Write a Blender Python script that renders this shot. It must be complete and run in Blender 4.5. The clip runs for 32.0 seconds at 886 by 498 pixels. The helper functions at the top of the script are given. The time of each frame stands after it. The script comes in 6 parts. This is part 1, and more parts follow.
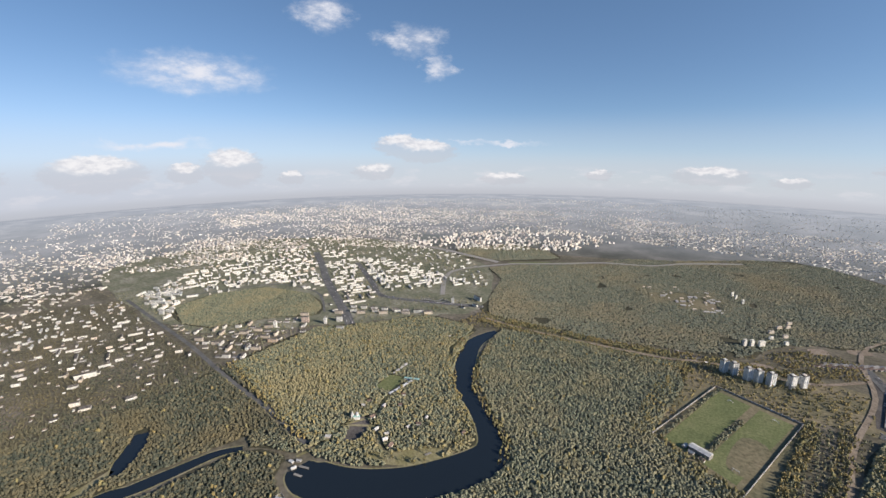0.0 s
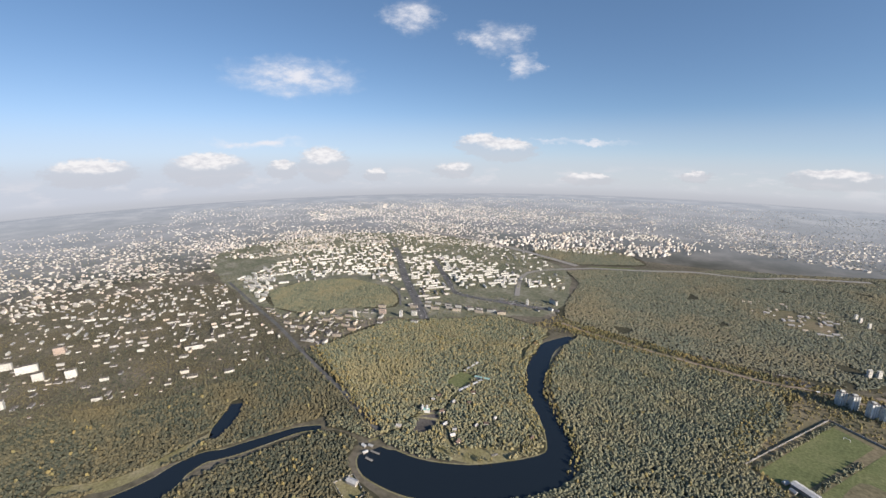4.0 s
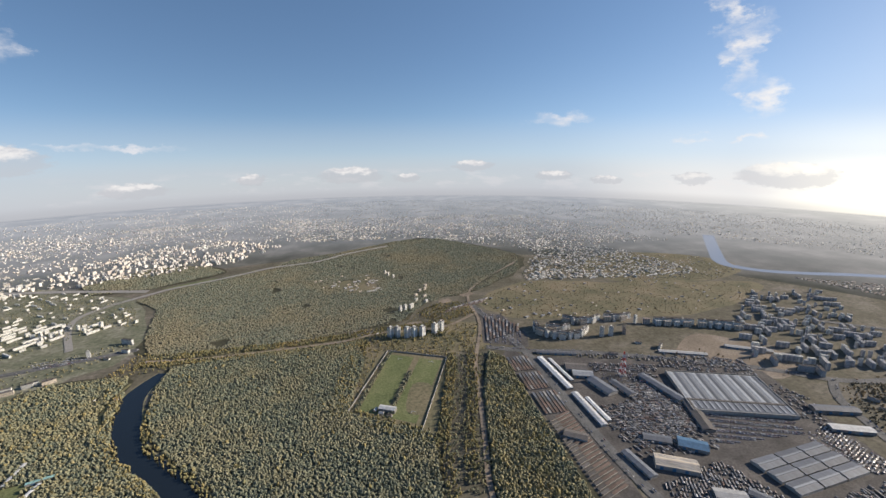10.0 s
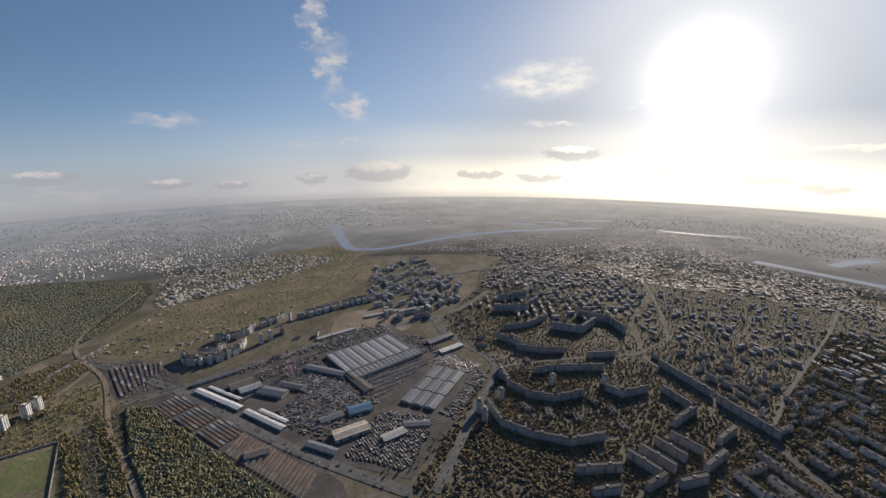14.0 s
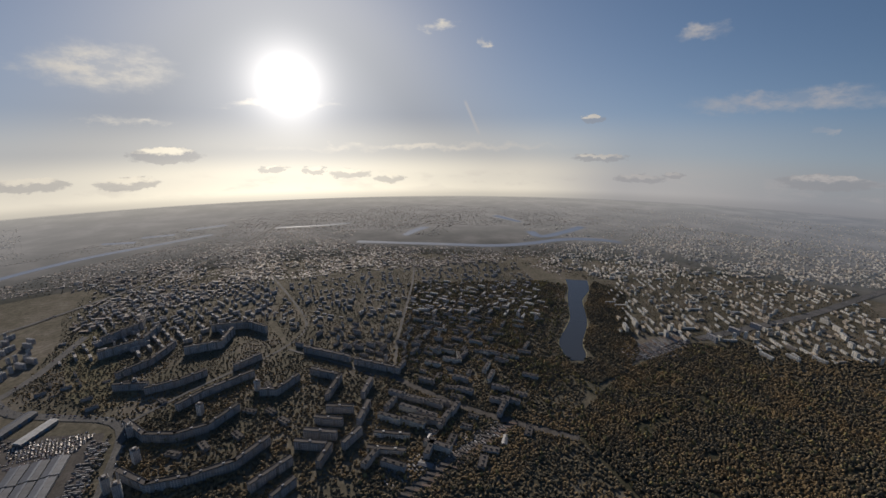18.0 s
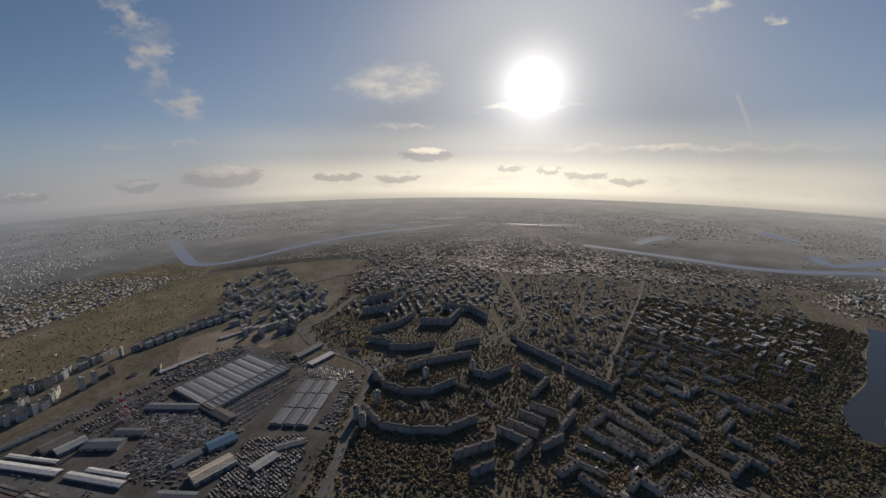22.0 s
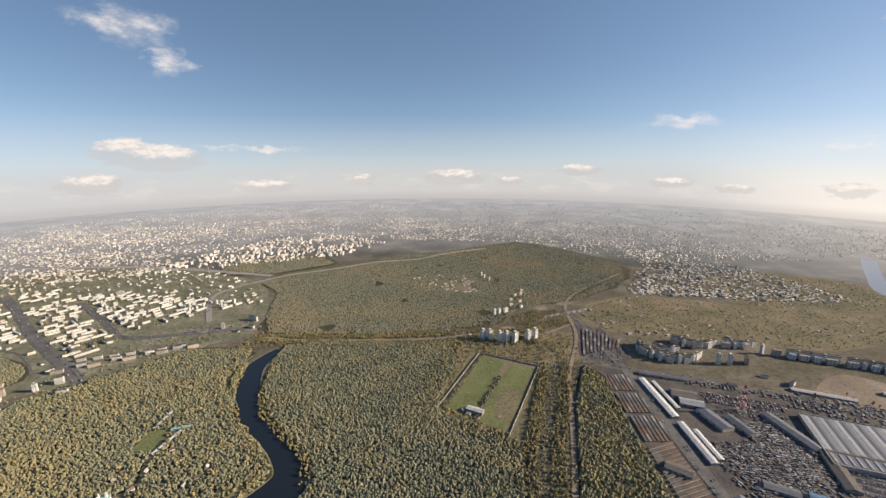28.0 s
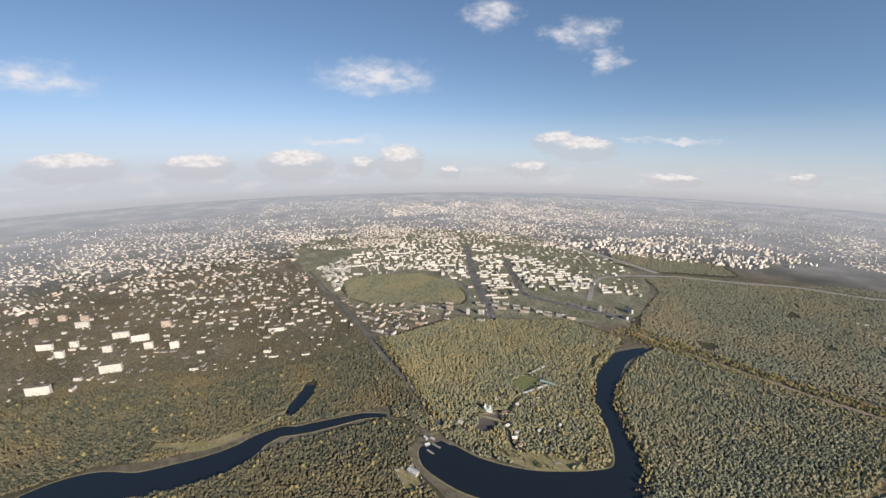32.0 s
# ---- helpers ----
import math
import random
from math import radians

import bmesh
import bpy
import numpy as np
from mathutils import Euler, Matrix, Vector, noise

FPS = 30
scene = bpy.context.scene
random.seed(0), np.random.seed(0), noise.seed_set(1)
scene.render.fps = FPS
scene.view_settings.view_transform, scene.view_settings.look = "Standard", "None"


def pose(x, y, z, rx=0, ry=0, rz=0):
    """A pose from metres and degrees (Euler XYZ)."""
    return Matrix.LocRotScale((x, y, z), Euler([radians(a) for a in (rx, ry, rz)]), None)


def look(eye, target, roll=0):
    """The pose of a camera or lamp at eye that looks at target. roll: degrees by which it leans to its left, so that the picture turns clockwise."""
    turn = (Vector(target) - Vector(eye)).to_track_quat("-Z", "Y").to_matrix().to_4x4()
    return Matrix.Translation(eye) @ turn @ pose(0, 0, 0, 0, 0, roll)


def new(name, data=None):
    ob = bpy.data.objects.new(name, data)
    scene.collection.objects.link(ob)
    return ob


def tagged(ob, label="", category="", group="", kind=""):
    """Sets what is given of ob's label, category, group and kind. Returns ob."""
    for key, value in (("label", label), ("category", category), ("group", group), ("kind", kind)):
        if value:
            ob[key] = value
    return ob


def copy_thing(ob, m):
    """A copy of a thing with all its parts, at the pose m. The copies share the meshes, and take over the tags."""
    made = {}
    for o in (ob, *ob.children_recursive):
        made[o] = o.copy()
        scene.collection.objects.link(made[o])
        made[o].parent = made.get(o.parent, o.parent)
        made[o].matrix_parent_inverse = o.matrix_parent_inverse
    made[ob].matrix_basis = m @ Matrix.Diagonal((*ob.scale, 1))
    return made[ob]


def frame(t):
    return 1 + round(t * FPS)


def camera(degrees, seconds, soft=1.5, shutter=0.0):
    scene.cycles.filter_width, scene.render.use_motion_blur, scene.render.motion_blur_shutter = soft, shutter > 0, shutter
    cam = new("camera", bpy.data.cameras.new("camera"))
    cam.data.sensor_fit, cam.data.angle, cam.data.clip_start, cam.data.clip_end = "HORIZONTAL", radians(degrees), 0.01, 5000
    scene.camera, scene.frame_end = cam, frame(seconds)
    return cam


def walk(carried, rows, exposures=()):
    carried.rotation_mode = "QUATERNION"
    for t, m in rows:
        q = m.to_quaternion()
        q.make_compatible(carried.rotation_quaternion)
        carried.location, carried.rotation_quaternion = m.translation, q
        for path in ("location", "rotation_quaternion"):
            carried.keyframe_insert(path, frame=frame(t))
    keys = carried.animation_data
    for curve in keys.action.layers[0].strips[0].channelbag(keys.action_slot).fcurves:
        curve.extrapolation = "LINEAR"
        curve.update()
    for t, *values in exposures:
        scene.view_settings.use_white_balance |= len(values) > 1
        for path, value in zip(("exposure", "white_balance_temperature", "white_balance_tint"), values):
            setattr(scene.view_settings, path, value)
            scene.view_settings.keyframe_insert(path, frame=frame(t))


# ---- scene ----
# A camera hovers 600 m over a park and turns from the ponds to the sun over the city and back.
STEP = 1.5   # metres to one step of the plan
EYE_HEIGHT = 400.0 * STEP
cam = camera(91.8, 32.0, soft=1.5)
# seconds, heading (clockwise from +y), dip, roll
TURNS = (
    (0.0, -31.74, 14.58, 0.43),
    (0.5, -34.79, 14.57, 0.46),
    (1.0, -37.98, 14.56, 0.51),
    (1.5, -41.12, 14.57, 0.56),
    (2.0, -43.88, 14.59, 0.60),
    (2.5, -43.93, 14.61, 0.61),
    (4.5, -39.91, 14.65, 0.42),
    (5.0, -36.49, 14.64, 0.34),
    (5.5, -32.75, 14.62, 0.23),
    (6.0, -28.22, 14.57, 0.12),
    (6.5, -23.06, 14.52, 0.06),
    (7.0, -18.16, 14.48, 0.07),
    (7.5, -13.99, 14.46, 0.10),
    (8.0, -9.96, 14.48, 0.12),
    (8.5, -5.25, 14.51, 0.15),
    (9.0, 0.93, 14.53, 0.19),
    (9.5, 6.13, 14.49, 0.25),
    (10.0, 11.91, 14.39, 0.35),
    (10.5, 18.44, 14.26, 0.46),
    (11.0, 24.33, 14.17, 0.54),
    (11.5, 30.75, 14.14, 0.58),
    (12.0, 35.42, 14.14, 0.57),
    (12.5, 40.19, 14.16, 0.52),
    (13.0, 45.48, 14.19, 0.46),
    (13.5, 51.67, 14.21, 0.39),
    (14.0, 58.60, 14.22, 0.34),
    (14.5, 65.28, 14.23, 0.30),
    (16.5, 91.83, 14.24, 0.15),
    (17.0, 99.07, 14.25, 0.10),
    (17.5, 105.95, 14.26, 0.06),
    (18.0, 107.27, 14.29, 0.06),
    (18.5, 110.00, 14.30, 0.11),
    (19.0, 110.06, 14.31, 0.19),
    (19.5, 106.43, 14.29, 0.30),
    (20.0, 99.22, 14.28, 0.42),
    (20.5, 92.00, 14.25, 0.51),
    (21.0, 87.81, 14.21, 0.54),
    (21.5, 84.51, 14.15, 0.49),
    (22.0, 77.08, 14.11, 0.38),
    (22.5, 70.70, 14.09, 0.30),
    (23.0, 65.32, 14.11, 0.32),
    (23.5, 59.97, 14.15, 0.40),
    (24.0, 53.66, 14.20, 0.55),
    (24.5, 47.17, 14.24, 0.73),
    (25.0, 39.47, 14.27, 0.88),
    (25.5, 31.05, 14.30, 0.97),
    (27.5, 5.38, 13.90, 0.01),
    (28.0, -1.48, 13.98, 0.03),
    (28.5, -8.74, 14.08, 0.06),
    (29.0, -15.06, 14.19, 0.12),
    (29.5, -20.81, 14.30, 0.19),
    (30.0, -27.07, 14.41, 0.25),
    (30.5, -32.63, 14.53, 0.31),
    (31.0, -37.95, 14.65, 0.37),
    (31.5, -43.77, 14.73, 0.40),
    (32.0, -51.79, 14.79, 0.39),
)


def heading(deg, dip, lean):
    a, d = radians(deg), radians(dip)
    eye = Vector((0, 0, EYE_HEIGHT))
    return look(eye, eye + Vector((math.sin(a) * math.cos(d), math.cos(a) * math.cos(d), -math.sin(d))) * 100, -lean)


walk(cam, [(t, heading(a, d, r)) for t, a, d, r in TURNS],
     exposures=((0.0, 0.66, 6550, 13), (9.0, 0.68, 6650, 13), (11.0, 0.4, 6700, 11), (13.0, 0.1, 6750, 14), (14.5, 0.0, 6750, 14), (17.0, -0.5, 6750, 14), (20.0, -0.5, 6750, 14), (22.0, -0.58, 6800, 14), (23.0, -0.68, 6900, 14), (24.0, -0.52, 6900, 14), (25.0, -0.38, 7000, 14), (25.5, -0.25, 7000, 14), (27.5, 0.68, 7500, 15), (29.5, 0.68, 7100, 14.5), (32.0, 0.6, 6850, 14)))

# ---- world and sun ----
SUN_HEADING, SUN_HEIGHT = radians(88.5), radians(23.0)
world = bpy.data.worlds.new("sky")
scene.world = world
world.use_nodes = True
NT = world.node_tree
NT.nodes.clear()


def wnode(kind, **props):
    n = NT.nodes.new(kind)
    for key, value in props.items():
        setattr(n, key, value)
    return n


def wlink(a, b):
    NT.links.new(a, b)


def wmath(op, a, b=None, clamp=False, c=0.5):
    n = wnode("ShaderNodeMath", operation=op, use_clamp=clamp)
    if op == "MULTIPLY_ADD":
        n.inputs[2].default_value = c
    for i, v in enumerate((a, b)):
        if v is None:
            continue
        if isinstance(v, (int, float)):
            n.inputs[i].default_value = v
        else:
            wlink(v, n.inputs[i])
    return n.outputs[0]


def wramp(fac, stops, ease="EASE"):
    n = wnode("ShaderNodeValToRGB")
    n.color_ramp.interpolation = ease
    while len(n.color_ramp.elements) < len(stops):
        n.color_ramp.elements.new(0.5)
    for e, (p, c) in zip(n.color_ramp.elements, stops):
        e.position, e.color = p, (*c, 1) if len(c) == 3 else c
    wlink(fac, n.inputs[0])
    return n.outputs[0]


def wmix(fac, a, b, blend="MIX"):
    n = wnode("ShaderNodeMix", data_type="RGBA", blend_type=blend)
    for sock, v in ((n.inputs[0], fac), (n.inputs[6], a), (n.inputs[7], b)):
        if isinstance(v, (int, float)):
            sock.default_value = v
        elif isinstance(v, tuple):
            sock.default_value = (*v, 1)
        else:
            wlink(v, sock)
    return n.outputs[2]


tc = wnode("ShaderNodeTexCoord")
sep = wnode("ShaderNodeSeparateXYZ")
wlink(tc.outputs["Generated"], sep.inputs[0])
# the skyline lies below eye level, at the rim of the plain
SKYLINE = math.tan(radians(-7.4))
high = wmath("SUBTRACT", sep.outputs[2], SKYLINE)
lifted = wmath("MULTIPLY", high, 1.5)
comb = wnode("ShaderNodeCombineXYZ")
wlink(sep.outputs[0], comb.inputs[0])
wlink(sep.outputs[1], comb.inputs[1])
wlink(wmath("MAXIMUM", lifted, 0.004), comb.inputs[2])
nrm = wnode("ShaderNodeVectorMath", operation="NORMALIZE")
wlink(comb.outputs[0], nrm.inputs[0])
sky = wnode("ShaderNodeTexSky", sky_type="NISHITA", sun_disc=False, sun_elevation=SUN_HEIGHT, sun_rotation=SUN_HEADING, altitude=400, air_density=1.1, dust_density=0.6, ozone_density=2.0)
wlink(nrm.outputs[0], sky.inputs[0])
# the glare round the sun is burnt out in a small disc only
grey = wnode("ShaderNodeRGBToBW")
wlink(sky.outputs[0], grey.inputs[0])
capped = wmix(wramp(wmath("MULTIPLY", grey.outputs[0], 0.1, True), ((0.2, (0, 0, 0)), (0.9, (1, 1, 1)))), sky.outputs[0], (4.0, 4.55, 5.3))
hue = wnode("ShaderNodeHueSaturation")
hue.inputs["Saturation"].default_value, hue.inputs["Value"].default_value = 1.1, 1.0
wlink(capped, hue.inputs["Color"])
capped = hue.outputs[0]
turn = wmath("MULTIPLY", wmath("ARCTAN2", sep.outputs[0], sep.outputs[1]), 57.2958)
rise = wmath("MULTIPLY", wmath("ARCSINE", sep.outputs[2]), 57.2958)
around = wnode("ShaderNodeCombineXYZ")
wlink(turn, around.inputs[0])
wlink(rise, around.inputs[1])


def wvec(op, a, b, c=None):
    n = wnode("ShaderNodeVectorMath", operation=op)
    for i, v in enumerate((a, b, c)):
        if v is None:
            continue
        if isinstance(v, tuple):
            n.inputs[i].default_value = v
        else:
            wlink(v, n.inputs[i])
    return n.outputs[1] if op in ("LENGTH", "DOT_PRODUCT") else n.outputs[0]


def wnoise(scale, detail, stretch=(1, 1, 1)):
    n = wnode("ShaderNodeTexNoise")
    n.inputs["Scale"].default_value, n.inputs["Detail"].default_value, n.inputs["Roughness"].default_value = scale, detail, 0.62
    wlink(wvec("MULTIPLY", around.outputs[0], stretch), n.inputs["Vector"])
    return n


def cloud_field(spots, ragged):
    """How deep a direction lies inside the nearest of the clouds: 1 at its heart, 0 at its edge."""
    rough = wnoise(ragged[0], 6, ragged[2])
    shift = wvec("MULTIPLY_ADD", rough.outputs["Color"], (ragged[1], ragged[1] * 0.35, 0), (-ragged[1] / 2, -ragged[1] * 0.175, 0))
    place = wvec("ADD", around.outputs[0], shift)
    near = None
    for a, e, w, h in spots:
        far = wvec("LENGTH", wvec("MULTIPLY_ADD", place, (1 / w, 1 / h, 0), (-a / w, -e / h, 0)), None)
        near = far if near is None else wmath("MINIMUM", near, far)
    return wmath("SUBTRACT", 1.0, near)


# heading, height, half width and half height in degrees
WISPS = ((-59.8, 6.9, 9.0, 2.7), (-35.4, 11.4, 4.6, 2.3), (-32.3, 8.4, 2.4, 2.3), (-45.6, 13.8, 4.4, 2.2), (-24.8, -0.7, 7.5, 0.4), (-64.9, -0.6, 7.0, 0.8), (-93.2, 5.4, 6.0, 2.0),
         (26.5, 2.3, 5.2, 1.0), (43.4, 13.5, 1.9, 4.6), (45.4, 8.4, 2.1, 4.4), (47.2, 3.9, 2.4, 2.6), (41.1, -0.1, 1.9, 0.5), (46.8, -0.1, 2.1, 0.4), (71.0, 7.0, 8.0, 2.8),
         (103.9, -0.9, 26.0, 0.6), (72.3, 1.9, 4.8, 0.6), (87.6, 4.1, 8.0, 0.7), (136.3, 11.1, 2.9, 1.3), (106.4, 13.2, 2.6, 0.7), (112.5, 11.4, 1.3, 0.6), (144.8, 3.7, 10.5, 1.3), (147.5, 0.8, 1.4, 0.4))
HEAPS_WEST = ((-70.3, -3.5, 4.8, 1.7), (-62.3, -3.8, 2.0, 1.1), (-57.3, -3.3, 3.4, 2.0), (-51.0, -4.7, 1.8, 0.7), (-40.6, -4.3, 2.9, 0.9), (-37.4, -1.0, 3.2, 1.2), (-34.0, -1.8, 4.4, 1.3),
              (-23.6, -5.3, 3.4, 0.7), (-11.8, -4.7, 1.7, 0.6), (0.0, -4.5, 4.2, 0.9), (7.3, -4.9, 1.9, 0.5), (-92.0, -3.0, 4.6, 1.3), (-81.0, -3.4, 4.2, 1.3))
HEAPS_WEST = tuple((a, e, w * 1.06, h * 1.3) for a, e, w, h in HEAPS_WEST)
HEAPS_EAST = ((50.3, -3.9, 4.8, 1.5), (15.9, -3.4, 3.0, 0.8), (26.3, -4.6, 2.6, 0.7), (32.6, -5.0, 2.1, 0.6), (42.0, -4.6, 2.2, 0.8), (75.0, -1.7, 3.9, 1.0), (63.5, -4.2, 3.4, 0.8), (71.2, -4.6, 3.2, 0.8),
              (85.8, -3.5, 1.9, 0.5), (90.7, -3.7, 1.7, 0.6), (95.2, -4.2, 2.9, 0.7), (100.3, -4.9, 2.1, 0.7), (126.9, -2.2, 3.8, 0.5), (125.8, 2.4, 1.5, 0.5), (131.6, -4.6, 3.2, 0.6), (135.1, -4.1, 1.4, 0.4), (148.8, -4.2, 4.4, 0.9))
wisp = wramp(cloud_field(WISPS, (0.55, 9.0, (0.6, 1.0, 1))), ((0.0, (0, 0, 0)), (0.85, (1, 1, 1))))
heap = wramp(cloud_field(HEAPS_WEST + HEAPS_EAST, (1.3, 3.4, (0.8, 1.5, 1))), ((0.0, (0, 0, 0)), (0.24, (1, 1, 1))))
streaks = wramp(wnoise(0.5, 9, (0.6, 1.25, 1)).outputs["Fac"], ((0.34, (0, 0, 0)), (0.66, (1, 1, 1))))
crest = wramp(cloud_field(tuple((a, e + 0.55 * h, w * 0.9, h * 0.62) for a, e, w, h in HEAPS_WEST + HEAPS_EAST), (0.9, 4.2, (0.9, 1.5, 1))), ((0.0, (0, 0, 0)), (0.55, (1, 1, 1))))
dapple = wramp(wnoise(1.1, 5, (0.8, 1.8, 1)).outputs["Fac"], ((0.34, (4.4, 4.5, 4.75)), (0.6, (5.8, 5.8, 5.8))))
# pale air over the skyline, blue above
air = wramp(wmath("MULTIPLY", high, 5.0, True), ((0.0, (0.94, 0.94, 0.94)), (0.28, (0.7, 0.7, 0.7)), (0.55, (0.26, 0.26, 0.26)), (0.95, (0.0, 0.0, 0.0))))
SEEN_SUN = radians(6.3)
spot = wvec("DOT_PRODUCT", tc.outputs["Generated"], (math.sin(SUN_HEADING) * math.cos(SEEN_SUN), math.cos(SUN_HEADING) * math.cos(SEEN_SUN), math.sin(SEEN_SUN)))
sunward = wramp(wmath("MULTIPLY", wmath("SUBTRACT", 1.0, spot), 1.6, True), ((0.0, (17.0, 16.0, 12.6)), (0.2, (12.0, 11.4, 9.4)), (0.45, (6.0, 6.0, 5.9)), (0.9, (3.6, 3.85, 4.3))))
pale = wmix(air, capped, sunward)
with_wisps = wmix(wmath("MULTIPLY", wisp, wmath("MULTIPLY_ADD", streaks, 0.75, False, 0.2)), pale, wmix(1.0, wmix(0.6, sunward, (5.4, 5.5, 5.8)), (5.2, 5.35, 5.7), "LIGHTEN"))
# a thin broken line of far clouds over the skyline
line_band = wramp(wmath("MULTIPLY_ADD", rise, 0.1, True, 0.9), ((0.2, (0, 0, 0)), (0.36, (1, 1, 1)), (0.44, (1, 1, 1)), (0.56, (0, 0, 0))))
line_noise = wramp(wnoise(0.45, 6, (0.45, 1.5, 1)).outputs["Fac"], ((0.5, (0, 0, 0)), (0.64, (1, 1, 1))))
with_line = wmix(wmath("MULTIPLY", wmath("MULTIPLY", line_band, line_noise), 0.42), with_wisps, wmix(0.6, sunward, (5.6, 5.5, 5.6)))
trail_along = wvec("DOT_PRODUCT", around.outputs[0], (0.42, -0.907, 0))
trail_across = wmath("ABSOLUTE", wmath("SUBTRACT", wvec("DOT_PRODUCT", around.outputs[0], (0.907, 0.42, 0)), 0.907 * 111.0 + 0.42 * 2.7))
trail_reach = wmath("ABSOLUTE", wmath("SUBTRACT", trail_along, 0.42 * 111.0 - 0.907 * 2.7))
trail = wmath("MULTIPLY", wramp(wmath("MULTIPLY", trail_across, 3.2, True), ((0.0, (1, 1, 1)), (1.0, (0, 0, 0)))), wramp(wmath("MULTIPLY", trail_reach, 0.4, True), ((0.75, (1, 1, 1)), (1.0, (0, 0, 0)))))
with_line = wmix(wmath("MULTIPLY", trail, 0.55), with_line, (6.5, 6.5, 6.5))
lit = wmix(crest, wmix(0.5, with_line, (3.5, 3.6, 3.9)), wmix(1.0, dapple, wmix(0.7, dapple, sunward), "LIGHTEN"))
with_heaps = wmix(wmath("MULTIPLY", heap, 0.92), with_line, lit)
# a low grey layer of haze lies on the skyline
layer = wramp(wmath("MULTIPLY", high, 20.0, True), ((0.0, (0.8, 0.8, 0.8)), (0.12, (0.5, 0.5, 0.5)), (0.5, (0, 0, 0))))
with_heaps = wmix(layer, with_heaps, wmix(0.22, (2.75, 2.85, 3.05), sunward))
# the far plain sinks into the same pale air below the skyline
below = wramp(wmath("MULTIPLY_ADD", high, 20.0), ((0.0, (1, 1, 1)), (0.5, (1, 1, 1)), (0.62, (0, 0, 0))))
whole = wmix(below, with_heaps, wmix(0.8, sunward, (2.6, 2.75, 3.0)))
def burst(power, r, g, bl):
    """A round glow that falls off from the sun."""
    n = wmath("POWER", wmath("MAXIMUM", spot, 0.0), float(power))
    cc = wnode("ShaderNodeCombineColor")
    for k, v in enumerate((r, g, bl)):
        wlink(wmath("MULTIPLY", n, v), cc.inputs[k])
    return cc.outputs[0]


glow = wmix(1.0, wmix(1.0, burst(2600, 45, 45, 44), burst(420, 12, 11.8, 11.2), "ADD"), burst(42, 5.0, 4.9, 4.5), "ADD")
whole = wmix(1.0, whole, glow, "ADD")
back = wnode("ShaderNodeBackground")
back.inputs[1].default_value = 0.1
wlink(whole, back.inputs[0])
wout = wnode("ShaderNodeOutputWorld")
wlink(back.outputs[0], wout.inputs[0])

sun = new("sun", bpy.data.lights.new("sun", "SUN"))
sun.data.energy, sun.data.angle, sun.data.color = 4.55, radians(0.6), (1.0, 0.9, 0.75)
sun.matrix_world = look((0, 0, 900), (-math.sin(SUN_HEADING) * math.cos(SUN_HEIGHT) * 100, -math.cos(SUN_HEADING) * math.cos(SUN_HEIGHT) * 100, 900 - math.sin(SUN_HEIGHT) * 100))


# ---- materials ----
def material(name, rough=0.9, metal=0.0):
    m = bpy.data.materials.new(name)
    m.use_nodes = True
    b = m.node_tree.nodes["Principled BSDF"]
    b.inputs["Roughness"].default_value, b.inputs["Metallic"].default_value = rough, metal
    return m, m.node_tree, b


def add(nt, kind, **props):
    n = nt.nodes.new(kind)
    for key, value in props.items():
        setattr(n, key, value)
    return n


def mixed(nt, fac, a, b, blend="MIX"):
    n = add(nt, "ShaderNodeMix", data_type="RGBA", blend_type=blend)
    for sock, v in ((n.inputs[0], fac), (n.inputs[6], a), (n.inputs[7], b)):
        if isinstance(v, (int, float)):
            sock.default_value = v
        elif isinstance(v, tuple):
            sock.default_value = (*v, 1)
        else:
            nt.links.new(v, sock)
    return n.outputs[2]


def ramped(nt, fac, stops):
    n = add(nt, "ShaderNodeValToRGB")
    while len(n.color_ramp.elements) < len(stops):
        n.color_ramp.elements.new(0.5)
    for e, (p, c) in zip(n.color_ramp.elements, stops):
        e.position, e.color = p, (*c, 1)
    nt.links.new(fac, n.inputs[0])
    return n.outputs[0]


def grainy(nt, scale, detail=4, rough=0.6, coord="Object", stretch=None):
    tcn = add(nt, "ShaderNodeTexCoord")
    n = add(nt, "ShaderNodeTexNoise")
    n.inputs["Scale"].default_value, n.inputs["Detail"].default_value, n.inputs["Roughness"].default_value = scale, detail, rough
    if stretch:
        mp = add(nt, "ShaderNodeMapping")
        mp.inputs["Scale"].default_value = stretch
        nt.links.new(tcn.outputs[coord], mp.inputs[0])
        nt.links.new(mp.outputs[0], n.inputs["Vector"])
    else:
        nt.links.new(tcn.outputs[coord], n.inputs["Vector"])
    return n.outputs["Fac"]


def bumped(nt, b, height, strength, distance):
    n = add(nt, "ShaderNodeBump")
    n.inputs["Strength"].default_value, n.inputs["Distance"].default_value = strength, distance
    nt.links.new(height, n.inputs["Height"])
    nt.links.new(n.outputs[0], b.inputs["Normal"])


def earth(name, low, mid, top, big=0.01, small=0.25, rough=0.95, bump=0.4):
    """Soil, grass or paving: patches of three tones with a finer grain."""
    m, nt, b = material(name, rough)
    patches = ramped(nt, grainy(nt, big, 6), ((0.32, low), (0.5, mid), (0.68, top)))
    fine = ramped(nt, grainy(nt, small, 5, 0.7), ((0.3, (0.62, 0.62, 0.62)), (0.7, (1.5, 1.5, 1.5))))
    nt.links.new(mixed(nt, 1.0, patches, fine, "MULTIPLY"), b.inputs["Base Color"])
    b.inputs["Specular IOR Level"].default_value = 0.15
    bumped(nt, b, grainy(nt, small * 2, 4), bump, 0.6)
    return m


